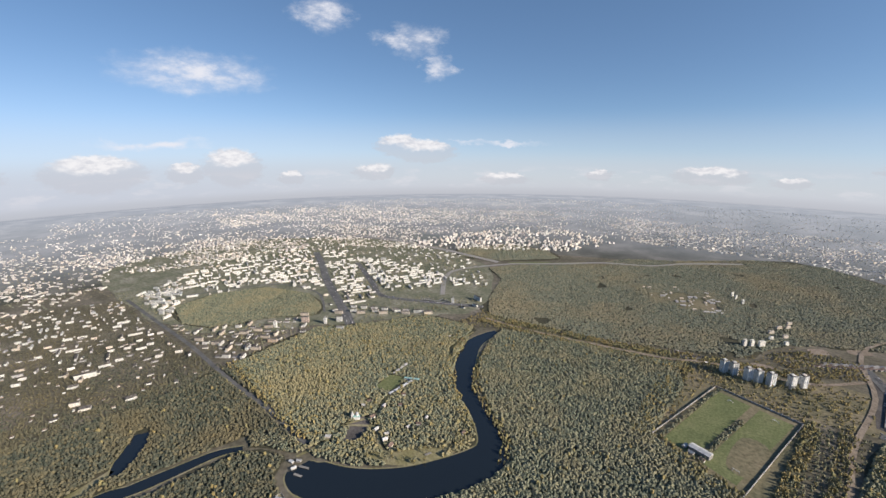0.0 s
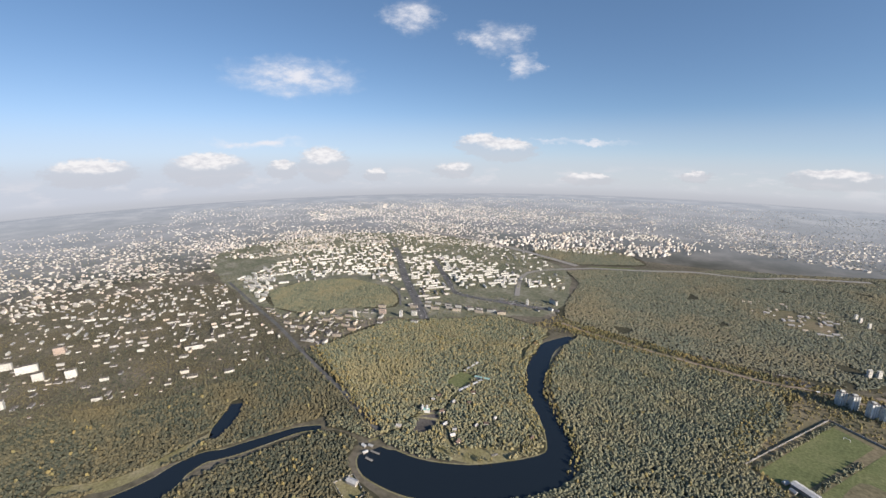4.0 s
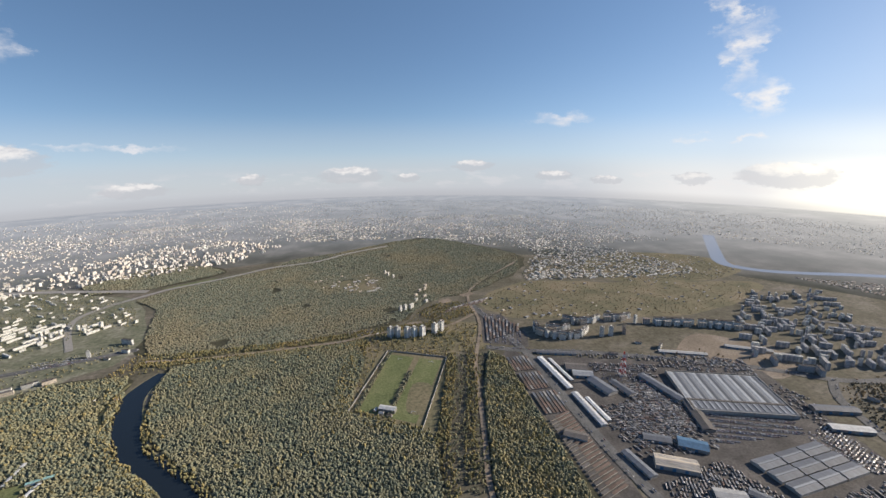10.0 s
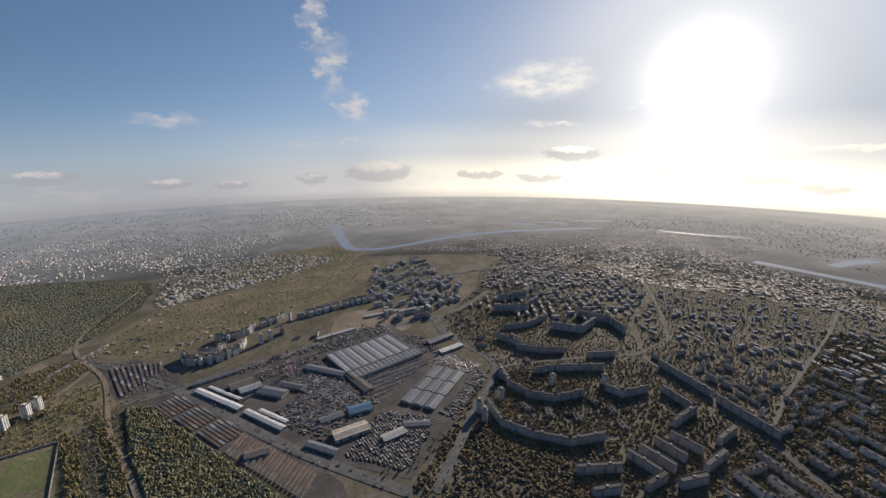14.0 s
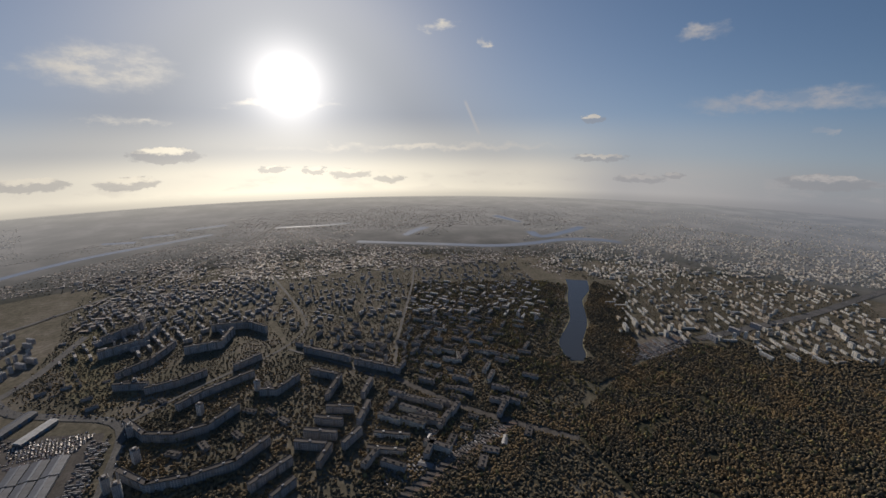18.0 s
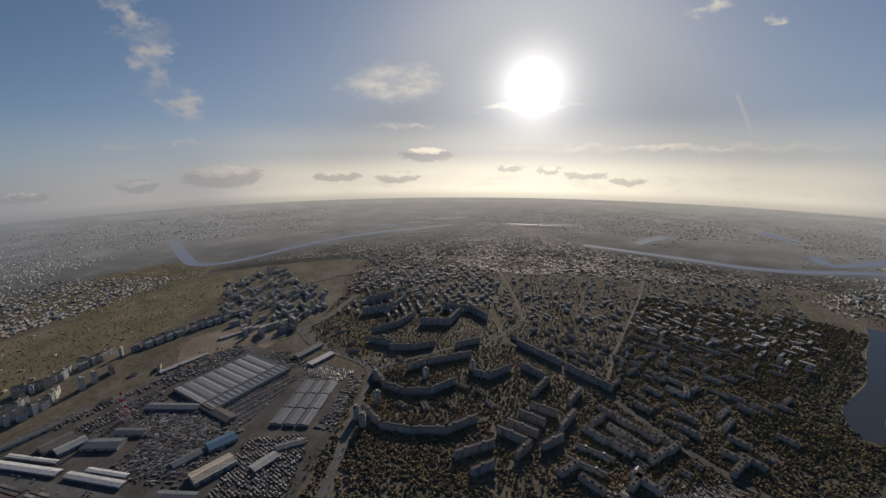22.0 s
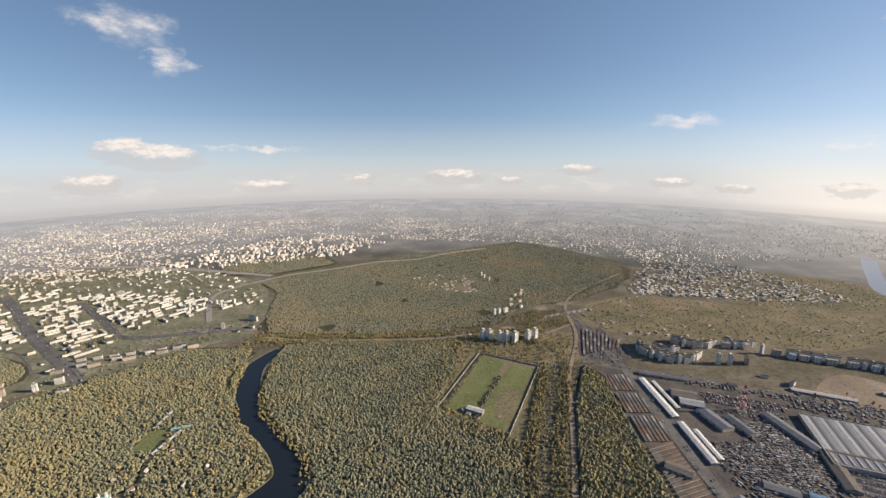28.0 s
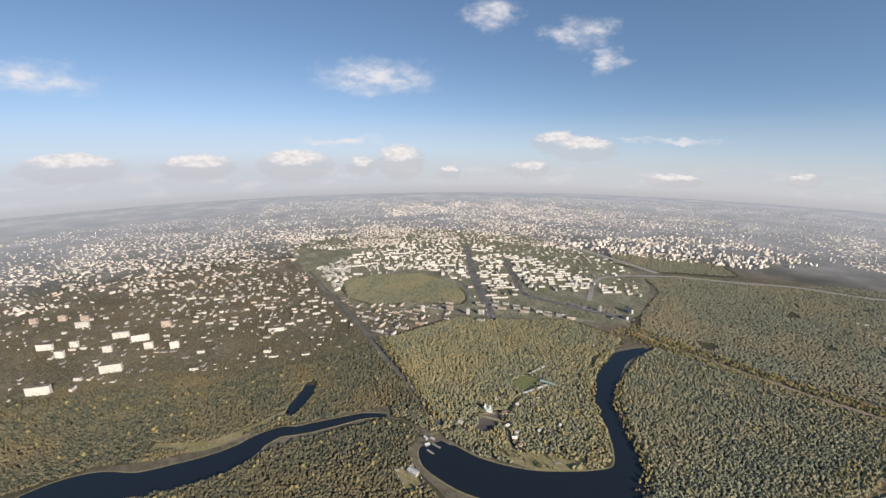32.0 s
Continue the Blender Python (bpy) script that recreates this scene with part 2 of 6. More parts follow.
GROUND = earth("city_ground", (0.088, 0.082, 0.058), (0.12, 0.108, 0.08), (0.175, 0.155, 0.128), 0.012, 0.12, 0.9)
GRASS = earth("pitch_grass", (0.105, 0.125, 0.058), (0.13, 0.148, 0.068), (0.16, 0.168, 0.085), 0.02, 0.3)
MEADOW = earth("dry_meadow", (0.115, 0.112, 0.07), (0.16, 0.142, 0.09), (0.215, 0.178, 0.122), 0.012, 0.2)
SOIL = earth("bare_soil", (0.17, 0.14, 0.11), (0.22, 0.18, 0.14), (0.27, 0.23, 0.19), 0.02, 0.3)
FLOOR = earth("forest_floor", (0.045, 0.045, 0.03), (0.062, 0.06, 0.04), (0.09, 0.08, 0.054), 0.03, 0.3)
ASPHALT = earth("asphalt", (0.09, 0.09, 0.09), (0.12, 0.119, 0.117), (0.16, 0.156, 0.15), 0.03, 0.5, 0.85, 0.1)
YARD = earth("market_paving", (0.062, 0.057, 0.054), (0.092, 0.085, 0.08), (0.135, 0.122, 0.113), 0.03, 0.35, 0.85, 0.15)
TOWN = earth("dusty_town_ground", (0.12, 0.128, 0.085), (0.16, 0.162, 0.115), (0.25, 0.238, 0.19), 0.02, 0.12)
BANK = earth("pale_bank", (0.16, 0.15, 0.07), (0.22, 0.2, 0.11), (0.28, 0.25, 0.17), 0.03, 0.3)


def foliage(name, tones, patch, autumn):
    m, nt, b = material(name, 0.85)
    geo = add(nt, "ShaderNodeNewGeometry")
    own = ramped(nt, geo.outputs["Random Per Island"], tuple((i / (len(tones) - 1), t) for i, t in enumerate(tones)))
    zone = ramped(nt, grainy(nt, patch, 4), ((0.45, (0, 0, 0)), (0.62, (1, 1, 1))))
    turned = mixed(nt, zone, own, mixed(nt, 0.6, own, autumn))
    fine = ramped(nt, grainy(nt, 0.8, 3, 0.7), ((0.3, (0.96, 0.96, 0.98)), (0.7, (1.5, 1.5, 1.52))))
    nt.links.new(mixed(nt, 1.0, turned, fine, "MULTIPLY"), b.inputs["Base Color"])
    b.inputs["Specular IOR Level"].default_value = 0.1
    return m


LEAVES = foliage("mixed_leaves", ((0.082, 0.095, 0.068), (0.12, 0.129, 0.092), (0.145, 0.15, 0.1), (0.172, 0.167, 0.104), (0.215, 0.186, 0.1)), 0.008, (0.21, 0.178, 0.094))
LEAVES_DARK = foliage("oak_leaves", ((0.066, 0.078, 0.058), (0.11, 0.12, 0.086), (0.145, 0.15, 0.102), (0.185, 0.176, 0.112)), 0.012, (0.19, 0.168, 0.1))
# leaf tones lifted and greyed to stand in for haze over the far woods
LEAVES_HAZY = foliage("hazy_leaves", ((0.118, 0.126, 0.094), (0.138, 0.146, 0.108), (0.155, 0.158, 0.113), (0.178, 0.17, 0.112)), 0.004, (0.21, 0.174, 0.104))
LEAVES_OLIVE = foliage("olive_leaves", ((0.04, 0.047, 0.036), (0.062, 0.068, 0.05), (0.085, 0.085, 0.059), (0.115, 0.102, 0.06)), 0.008, (0.125, 0.102, 0.056))
LEAVES_GOLD = foliage("golden_leaves", ((0.125, 0.122, 0.066), (0.165, 0.148, 0.072), (0.205, 0.168, 0.074), (0.115, 0.116, 0.066)), 0.02, (0.23, 0.172, 0.072))
LEAVES_BROWN = foliage("rusty_leaves", ((0.06, 0.056, 0.042), (0.095, 0.084, 0.06), (0.13, 0.106, 0.068), (0.17, 0.127, 0.072)), 0.012, (0.2, 0.136, 0.066))


def facade(name, wall, dark, storey=3.0, bay=3.2):
    """Panel walls: a grid of windows with pale joints and streaks of dirt."""
    m, nt, b = material(name, 0.8)
    tcn, sp, cb = add(nt, "ShaderNodeTexCoord"), add(nt, "ShaderNodeSeparateXYZ"), add(nt, "ShaderNodeCombineXYZ")
    nt.links.new(tcn.outputs["Object"], sp.inputs[0])
    along = add(nt, "ShaderNodeMath", operation="ADD")
    nt.links.new(sp.outputs[0], along.inputs[0])
    nt.links.new(sp.outputs[1], along.inputs[1])
    nt.links.new(along.outputs[0], cb.inputs[0])
    nt.links.new(sp.outputs[2], cb.inputs[1])
    br = add(nt, "ShaderNodeTexBrick", offset=0.0)
    br.inputs["Scale"].default_value, br.inputs["Mortar Size"].default_value = 1.0, 0.55
    br.inputs["Mortar Smooth"].default_value = 0.0
    br.inputs["Brick Width"].default_value, br.inputs["Row Height"].default_value = bay, storey
    br.inputs["Color1"].default_value, br.inputs["Color2"].default_value = (*dark, 1), (*(d * 1.8 for d in dark), 1)
    info = add(nt, "ShaderNodeObjectInfo")
    tone = ramped(nt, info.outputs["Random"], ((0.0, tuple(w * 0.8 for w in wall)), (0.5, wall), (0.85, tuple(min(0.82, w * 1.12) for w in wall)), (1.0, (wall[0], wall[1] * 0.84, wall[2] * 0.7))))
    dirt = ramped(nt, grainy(nt, 0.15, 5, 0.7, "Object", (1, 1, 0.25)), ((0.3, (0.78, 0.77, 0.75)), (0.65, (1.05, 1.05, 1.05))))
    nt.links.new(mixed(nt, 1.0, tone, dirt, "MULTIPLY"), br.inputs["Mortar"])
    nt.links.new(cb.outputs[0], br.inputs["Vector"])
    nt.links.new(br.outputs["Color"], b.inputs["Base Color"])
    return m


WHITE_WALL = facade("white_panels", (0.72, 0.7, 0.635), (0.2, 0.21, 0.22))
CREAM_WALL = facade("cream_panels", (0.6, 0.51, 0.4), (0.16, 0.16, 0.16))
BRICK_WALL = facade("brick_red_panels", (0.5, 0.39, 0.32), (0.13, 0.12, 0.12))
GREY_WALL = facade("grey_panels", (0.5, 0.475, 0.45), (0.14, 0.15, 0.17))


def plain(name, c, rough=0.8, metal=0.0, spread=0.25, scale=0.2, stretch=None, gloss=0.3):
    m, nt, b = material(name, rough, metal)
    info = add(nt, "ShaderNodeObjectInfo")
    own = ramped(nt, info.outputs["Random"], ((0.0, tuple(x * (1 - spread) for x in c)), (1.0, tuple(min(x * (1 + spread), 0.85) for x in c))))
    worn = ramped(nt, grainy(nt, scale, 5, 0.7, "Object", stretch), ((0.3, (0.7, 0.69, 0.67)), (0.68, (1.12, 1.12, 1.12))))
    nt.links.new(mixed(nt, 1.0, own, worn, "MULTIPLY"), b.inputs["Base Color"])
    b.inputs["Specular IOR Level"].default_value = gloss
    return m


ROOF = plain("tar_roof", (0.14, 0.13, 0.124), 0.85, gloss=0.08)
ROOF_PALE = plain("pale_roof", (0.5, 0.5, 0.5), 0.6)
METAL_ROOF = plain("grey_metal_roof", (0.16, 0.17, 0.19), 0.55, 0.15, 0.2, 0.3, (1, 0.1, 1))
WHITE_METAL = plain("white_sheet_metal", (0.58, 0.58, 0.57), 0.5, 0.1)
BLUE_METAL = plain("blue_sheet_metal", (0.1, 0.2, 0.32), 0.5, 0.1)
SKYLIGHT = plain("skylight_plastic", (0.3, 0.315, 0.335), 0.45)
RED_PAINT = plain("red_paint", (0.5, 0.06, 0.05), 0.5)
WHITE_PAINT = plain("white_paint", (0.78, 0.78, 0.76), 0.5)
RUST = plain("rusty_roof", (0.16, 0.115, 0.095), 0.8)
CONCRETE = plain("concrete", (0.32, 0.305, 0.285))
BARK = plain("bark", (0.09, 0.07, 0.05), 0.95)
GREEN_ROOF = plain("green_roof", (0.25, 0.42, 0.4), 0.6)


def island_tones(name, tones, rough=0.5):
    """Many small pieces in one object, each with its own tone."""
    m, nt, b = material(name, rough)
    geo = add(nt, "ShaderNodeNewGeometry")
    own = ramped(nt, geo.outputs["Random Per Island"], tuple((i / (len(tones) - 1), t) for i, t in enumerate(tones)))
    worn = ramped(nt, grainy(nt, 0.4, 4, 0.7), ((0.3, (0.75, 0.75, 0.75)), (0.7, (1.1, 1.1, 1.1))))
    nt.links.new(mixed(nt, 1.0, own, worn, "MULTIPLY"), b.inputs["Base Color"])
    return m


CAR_PAINT = island_tones("car_paint", ((0.6, 0.6, 0.6), (0.05, 0.05, 0.055), (0.3, 0.3, 0.31), (0.12, 0.03, 0.03), (0.7, 0.7, 0.68), (0.03, 0.06, 0.15), (0.16, 0.16, 0.17)), 0.3)
STALLS = island_tones("stall_roofs", ((0.36, 0.35, 0.34), (0.15, 0.145, 0.14), (0.2, 0.13, 0.1), (0.5, 0.49, 0.47), (0.1, 0.1, 0.1), (0.13, 0.15, 0.19), (0.26, 0.23, 0.2), (0.1, 0.095, 0.09)))
FAR_WALLS = island_tones("far_walls", ((0.7, 0.67, 0.61), (0.52, 0.48, 0.42), (0.78, 0.75, 0.7), (0.42, 0.41, 0.39), (0.62, 0.53, 0.44), (0.74, 0.71, 0.66)), 0.7)
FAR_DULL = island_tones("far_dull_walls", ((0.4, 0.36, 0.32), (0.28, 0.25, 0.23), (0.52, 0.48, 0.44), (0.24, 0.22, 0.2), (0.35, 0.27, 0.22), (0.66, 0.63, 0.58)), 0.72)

WATER, nt, b = material("pond_water", 0.06)
b.inputs["Base Color"].default_value = (0.012, 0.017, 0.022, 1)
bumped(nt, b, grainy(nt, 0.5, 4), 0.12, 0.08)
# the pale base colour stands in for bright sky reflected at a low angle
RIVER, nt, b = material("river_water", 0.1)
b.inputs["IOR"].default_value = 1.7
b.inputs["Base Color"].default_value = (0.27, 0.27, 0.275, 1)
bumped(nt, b, grainy(nt, 0.2, 4), 0.03, 0.2)

PLAIN_HAZE_GLOW, nt, b = material("far_plain_haze_glow", 1.0)
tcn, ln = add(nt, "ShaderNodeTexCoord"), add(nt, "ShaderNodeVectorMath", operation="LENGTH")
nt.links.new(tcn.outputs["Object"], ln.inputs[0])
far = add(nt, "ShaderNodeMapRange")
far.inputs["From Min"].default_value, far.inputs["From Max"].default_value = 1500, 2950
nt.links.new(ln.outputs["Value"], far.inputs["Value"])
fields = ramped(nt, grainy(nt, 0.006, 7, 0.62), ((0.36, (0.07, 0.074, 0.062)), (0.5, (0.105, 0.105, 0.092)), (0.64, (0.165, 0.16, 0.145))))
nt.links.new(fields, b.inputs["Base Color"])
# aerial haze put in as emission: stronger with distance, warmer towards the sun
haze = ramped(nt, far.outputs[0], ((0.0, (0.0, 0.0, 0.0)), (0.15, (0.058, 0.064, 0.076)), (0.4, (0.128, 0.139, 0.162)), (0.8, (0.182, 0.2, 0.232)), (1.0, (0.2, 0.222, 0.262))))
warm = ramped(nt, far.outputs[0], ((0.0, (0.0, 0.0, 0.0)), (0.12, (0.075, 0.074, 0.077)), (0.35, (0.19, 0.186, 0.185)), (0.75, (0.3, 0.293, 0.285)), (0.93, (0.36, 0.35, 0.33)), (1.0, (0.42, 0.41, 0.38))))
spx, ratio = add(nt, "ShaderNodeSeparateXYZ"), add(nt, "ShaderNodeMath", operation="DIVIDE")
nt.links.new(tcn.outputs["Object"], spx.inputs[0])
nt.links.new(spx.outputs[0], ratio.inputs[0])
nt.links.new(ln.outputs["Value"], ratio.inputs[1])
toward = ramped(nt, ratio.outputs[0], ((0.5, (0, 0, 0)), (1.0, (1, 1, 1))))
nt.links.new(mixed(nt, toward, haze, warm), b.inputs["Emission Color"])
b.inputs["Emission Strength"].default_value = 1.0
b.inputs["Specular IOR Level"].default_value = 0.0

GREY_POND, nt, b = material("grey_pond_water", 0.2)
b.inputs["Base Color"].default_value = (0.05, 0.053, 0.056, 1)
bumped(nt, b, grainy(nt, 0.4, 4), 0.1, 0.1)


# ---- building tools ----
def part(name, bm, mat, parent=None, label=""):
    me = bpy.data.meshes.new(name)
    bm.to_mesh(me)
    bm.free()
    me.materials.append(mat)
    ob = new(name, me)
    if parent:
        ob.parent = parent
    if label:
        tagged(ob, label)
    return ob


def box(bm, x, y, z, sx, sy, sz, rz=0.0):
    """A box that stands on z."""
    m = pose(x, y, z + sz / 2, 0, 0, rz) @ Matrix.Diagonal((sx, sy, sz, 1))
    return bmesh.ops.create_cube(bm, size=1, matrix=m)["verts"]


def one_box(*args):
    bm = bmesh.new()
    box(bm, *args)
    return bm


def gable(bm, x, y, z, sx, sy, rise, rz=0.0):
    """A roof with its ridge along x."""
    m = pose(x, y, z, 0, 0, rz)
    v = [bm.verts.new(m @ Vector(p)) for p in ((-sx / 2, -sy / 2, 0), (sx / 2, -sy / 2, 0), (sx / 2, sy / 2, 0), (-sx / 2, sy / 2, 0), (-sx / 2, 0, rise), (sx / 2, 0, rise))]
    for f in ((0, 1, 5, 4), (2, 3, 4, 5), (1, 2, 5), (3, 0, 4), (3, 2, 1, 0)):
        bm.faces.new([v[i] for i in f])


def smooth_line(points, steps=6, closed=False):
    """A soft curve through the points."""
    p = [np.array(q, float) for q in points]
    n = len(p)
    out = []
    for i in range(n if closed else n - 1):
        a, b, c, d = (p[(i + k) % n] if closed else p[min(max(i + k, 0), n - 1)] for k in (-1, 0, 1, 2))
        for s in range(steps):
            t = s / steps
            out.append(0.5 * (2 * b + (c - a) * t + (2 * a - 5 * b + 4 * c - d) * t * t + (3 * b - a - 3 * c + d) * t ** 3))
    if not closed:
        out.append(p[-1])
    return out


def patch(name, points, z, mat, soft=5, ragged=0.0):
    """A flat piece of ground with a soft or ragged outline."""
    pts = smooth_line(points, soft, True) if soft else [np.array(q, float) for q in points]
    bm = bmesh.new()
    rng = random.Random(len(points) * 7 + int(abs(points[0][0])))
    f = bm.faces.new([bm.verts.new((q[0] + rng.uniform(-ragged, ragged), q[1] + rng.uniform(-ragged, ragged), z)) for q in pts])
    if f.normal.z < 0 or f.calc_area() and (f.normal_update() or f.normal.z < 0):
        f.normal_flip()
    bmesh.ops.triangulate(bm, faces=bm.faces[:])
    return tagged(part(name, bm, mat), kind="structure")


def strip(name, points, width, z, mat, soft=6, kind="structure"):
    """A road or river along a line; width is one number or one for each point."""
    pts = smooth_line(points, soft) if soft else [np.array(q, float) for q in points]
    w = np.interp(np.linspace(0, 1, len(pts)), np.linspace(0, 1, len(points)), width if isinstance(width, (tuple, list)) else [width] * len(points))
    bm = bmesh.new()
    rows = []
    for i, q in enumerate(pts):
        d = pts[min(i + 1, len(pts) - 1)] - pts[max(i - 1, 0)]
        d = d / (np.hypot(*d) + 1e-9)
        rows.append([bm.verts.new((q[0] - s * d[1] * w[i] / 2, q[1] + s * d[0] * w[i] / 2, z)) for s in (1, -1)])
    for a, b2 in zip(rows, rows[1:]):
        bm.faces.new((a[0], a[1], b2[1], b2[0]))
    return tagged(part(name, bm, mat), kind=kind)


def inside(poly, x, y):
    """Whether points lie in the polygon (arrays)."""
    x, y = np.asarray(x, float), np.asarray(y, float)
    hit = np.zeros(x.shape, bool)
    for (x0, y0), (x1, y1) in zip(poly, poly[1:] + poly[:1]):
        if y0 == y1:
            continue
        hit ^= ((y0 > y) != (y1 > y)) & (x < (x1 - x0) * (y - y0) / (y1 - y0) + x0)
    return hit


def near_line(points, x, y, reach):
    x, y = np.asarray(x, float), np.asarray(y, float)
    best = np.full(x.shape, 1e9)
    for (x0, y0), (x1, y1) in zip(points, points[1:]):
        dx, dy = x1 - x0, y1 - y0
        t = np.clip(((x - x0) * dx + (y - y0) * dy) / (dx * dx + dy * dy + 1e-9), 0, 1)
        best = np.minimum(best, np.hypot(x - x0 - t * dx, y - y0 - t * dy))
    return best < reach


def joined(name, protos, places, mat, label, category, z=0.0):
    """Many small pieces in one mesh: places are rows of x, y, turn, size, height; each takes one of the prototypes."""
    if not len(places):
        return None
    rng = np.random.default_rng(len(places))
    pick = rng.integers(0, len(protos), len(places))
    vs, fs, base = [], [], 0
    places = np.asarray(places, float)
    for k, (v, f) in enumerate(protos):
        p = places[pick == k]
        if not len(p):
            continue
        c, s = np.cos(p[:, 2])[:, None], np.sin(p[:, 2])[:, None]
        x, y = v[:, 0][None] * p[:, 3][:, None], v[:, 1][None] * p[:, 3][:, None]
        out = np.stack([x * c - y * s + p[:, 0][:, None], x * s + y * c + p[:, 1][:, None], v[:, 2][None] * p[:, 4][:, None] + z], -1)
        vs.append(out.reshape(-1, 3))
        fs.append((f[None] + (np.arange(len(p)) * len(v))[:, None, None] + base).reshape(-1, 3))
        base += len(p) * len(v)
    v, f = np.concatenate(vs), np.concatenate(fs)
    me = bpy.data.meshes.new(name)
    me.vertices.add(len(v))
    me.vertices.foreach_set("co", v.ravel())
    me.loops.add(f.size)
    me.loops.foreach_set("vertex_index", f.ravel().astype(np.int32))
    me.polygons.add(len(f))
    me.polygons.foreach_set("loop_start", np.arange(0, f.size, 3, dtype=np.int32))
    me.update(calc_edges=True)
    me.shade_flat()
    me.materials.append(mat)
    return tagged(new(name, me), label, category, kind="stuff")


def crown_shape(seed, sides, rings):
    """A ragged crown one metre in radius and one high, open below."""
    rng = random.Random(seed * 13 + sides)
    v, f = [(rng.uniform(-0.25, 0.25), rng.uniform(-0.25, 0.25), 1.0)], []
    for k, (reach, up) in enumerate(rings):
        for i in range(sides):
            a, q = (i + 0.5 * (k % 2) + rng.uniform(-0.32, 0.32)) * math.tau / sides, reach * rng.uniform(0.62, 1.35)
            v.append((q * math.cos(a), q * math.sin(a), up + rng.uniform(-0.15, 0.15)))
            if k == 0:
                f.append((0, 1 + i, 1 + (i + 1) % sides))
            else:
                b0, c0, b1, c1 = 1 + (k - 1) * sides + i, 1 + k * sides + i, 1 + (k - 1) * sides + (i + 1) % sides, 1 + k * sides + (i + 1) % sides
                f += [(b0, c0, b1), (b1, c0, c1)]
    return np.array(v), np.array(f)


CROWNS = [crown_shape(i, 7, ((0.62, 0.84), (0.98, 0.55), (0.8, 0.2))) for i in range(9)]
CROWNS_WOOD = [crown_shape(i + 20, 5, ((0.72, 0.76), (0.98, 0.26))) for i in range(14)]
CROWNS_TOWN = [crown_shape(i + 40, 4, ((0.75, 0.72), (0.95, 0.24))) for i in range(12)]
CROWNS_FAR = [crown_shape(i + 60, 5, ((1.0, 0.2),)) for i in range(9)]
LINES_CLEAR = []   # lines and areas that stay free of trees and houses
AREAS_CLEAR = []


TREELESS = []


def scatter(poly, step, seed, keep=1.0, clear=True):
    """Loose places in a polygon, about step apart."""
    rng = np.random.default_rng(seed)
    p = np.array(poly, float)
    gx, gy = np.meshgrid(np.arange(p[:, 0].min(), p[:, 0].max(), step), np.arange(p[:, 1].min(), p[:, 1].max(), step))
    x, y = gx.ravel() + rng.uniform(-0.5, 0.5, gx.size) * step, gy.ravel() + rng.uniform(-0.5, 0.5, gx.size) * step
    ok = inside(list(poly), x, y) & (rng.random(x.size) < keep)
    if clear:
        left, right, low, high_y = x.min(), x.max(), y.min(), y.max()
        for line, reach in LINES_CLEAR:
            lx, ly = [q[0] for q in line], [q[1] for q in line]
            if max(lx) + reach < left or min(lx) - reach > right or max(ly) + reach < low or min(ly) - reach > high_y:
                continue
            some = np.nonzero((x > min(lx) - reach) & (x < max(lx) + reach) & (y > min(ly) - reach) & (y < max(ly) + reach))[0]
            if len(some):
                ok[some] &= ~near_line(line, x[some], y[some], reach)
        for area in AREAS_CLEAR + TREELESS:
            ok &= ~inside(list(area), x, y)
    return np.stack([x[ok], y[ok]], -1), rng


def wood(name, poly, step, mat, label, seed, near=False, keep=0.9, size=(0.5, 0.98), tall=(2.8, 5.2), clumps=0.0):
    p, rng = scatter(poly, step, seed, keep)
    n = len(p)
    if not n:
        return
    if clumps:
        d = np.array([noise.noise(Vector((q[0] * 0.02, q[1] * 0.02, seed))) for q in p])
        p = p[d > -clumps]
        n = len(p)
    rows = np.column_stack([p, rng.uniform(0, 6.28, n), rng.uniform(*size, n) * step, rng.uniform(*tall, n)])
    return joined(name, CROWNS_WOOD if near else CROWNS_TOWN, rows, mat, label, "forest")


# ---- ground ----
bm = bmesh.new()
rings = [(0, 0)] + [(r, 0) for r in range(150, 3001, 150)] + [(3150, -8), (3350, -30), (3700, -110), (4200, -300)]
prev = None
for r, z in rings:
    row = [bm.verts.new((r * math.sin(i * math.tau / 144), r * math.cos(i * math.tau / 144), z)) for i in range(144)] if r else [bm.verts.new((0, 0, 0))]
    if prev:
        for i in range(144):
            if len(prev) == 1:
                bm.faces.new((prev[0], row[(i + 1) % 144], row[i]))
            else:
                bm.faces.new((prev[i], prev[(i + 1) % 144], row[(i + 1) % 144], row[i]))
    prev = row
ground = tagged(part("ground", bm, GROUND), kind="structure")
# the hazy distance: a backdrop ring on the far ground, haze painted as glow
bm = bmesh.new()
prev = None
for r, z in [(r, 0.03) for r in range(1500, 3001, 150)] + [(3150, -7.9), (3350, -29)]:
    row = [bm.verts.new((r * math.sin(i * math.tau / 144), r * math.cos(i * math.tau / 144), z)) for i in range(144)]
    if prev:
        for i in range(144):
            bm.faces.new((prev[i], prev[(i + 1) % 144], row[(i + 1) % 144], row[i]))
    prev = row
tagged(part("backdrop", bm, PLAIN_HAZE_GLOW), kind="structure")


def shrink(x, y):
    """Houses and trees grow smaller towards the skyline."""
    return float(np.interp(math.hypot(x, y), (500, 700, 840, 1100, 1390, 1700, 2000, 2500), (0.66, 0.53, 0.45, 0.36, 0.29, 0.235, 0.185, 0.13)))



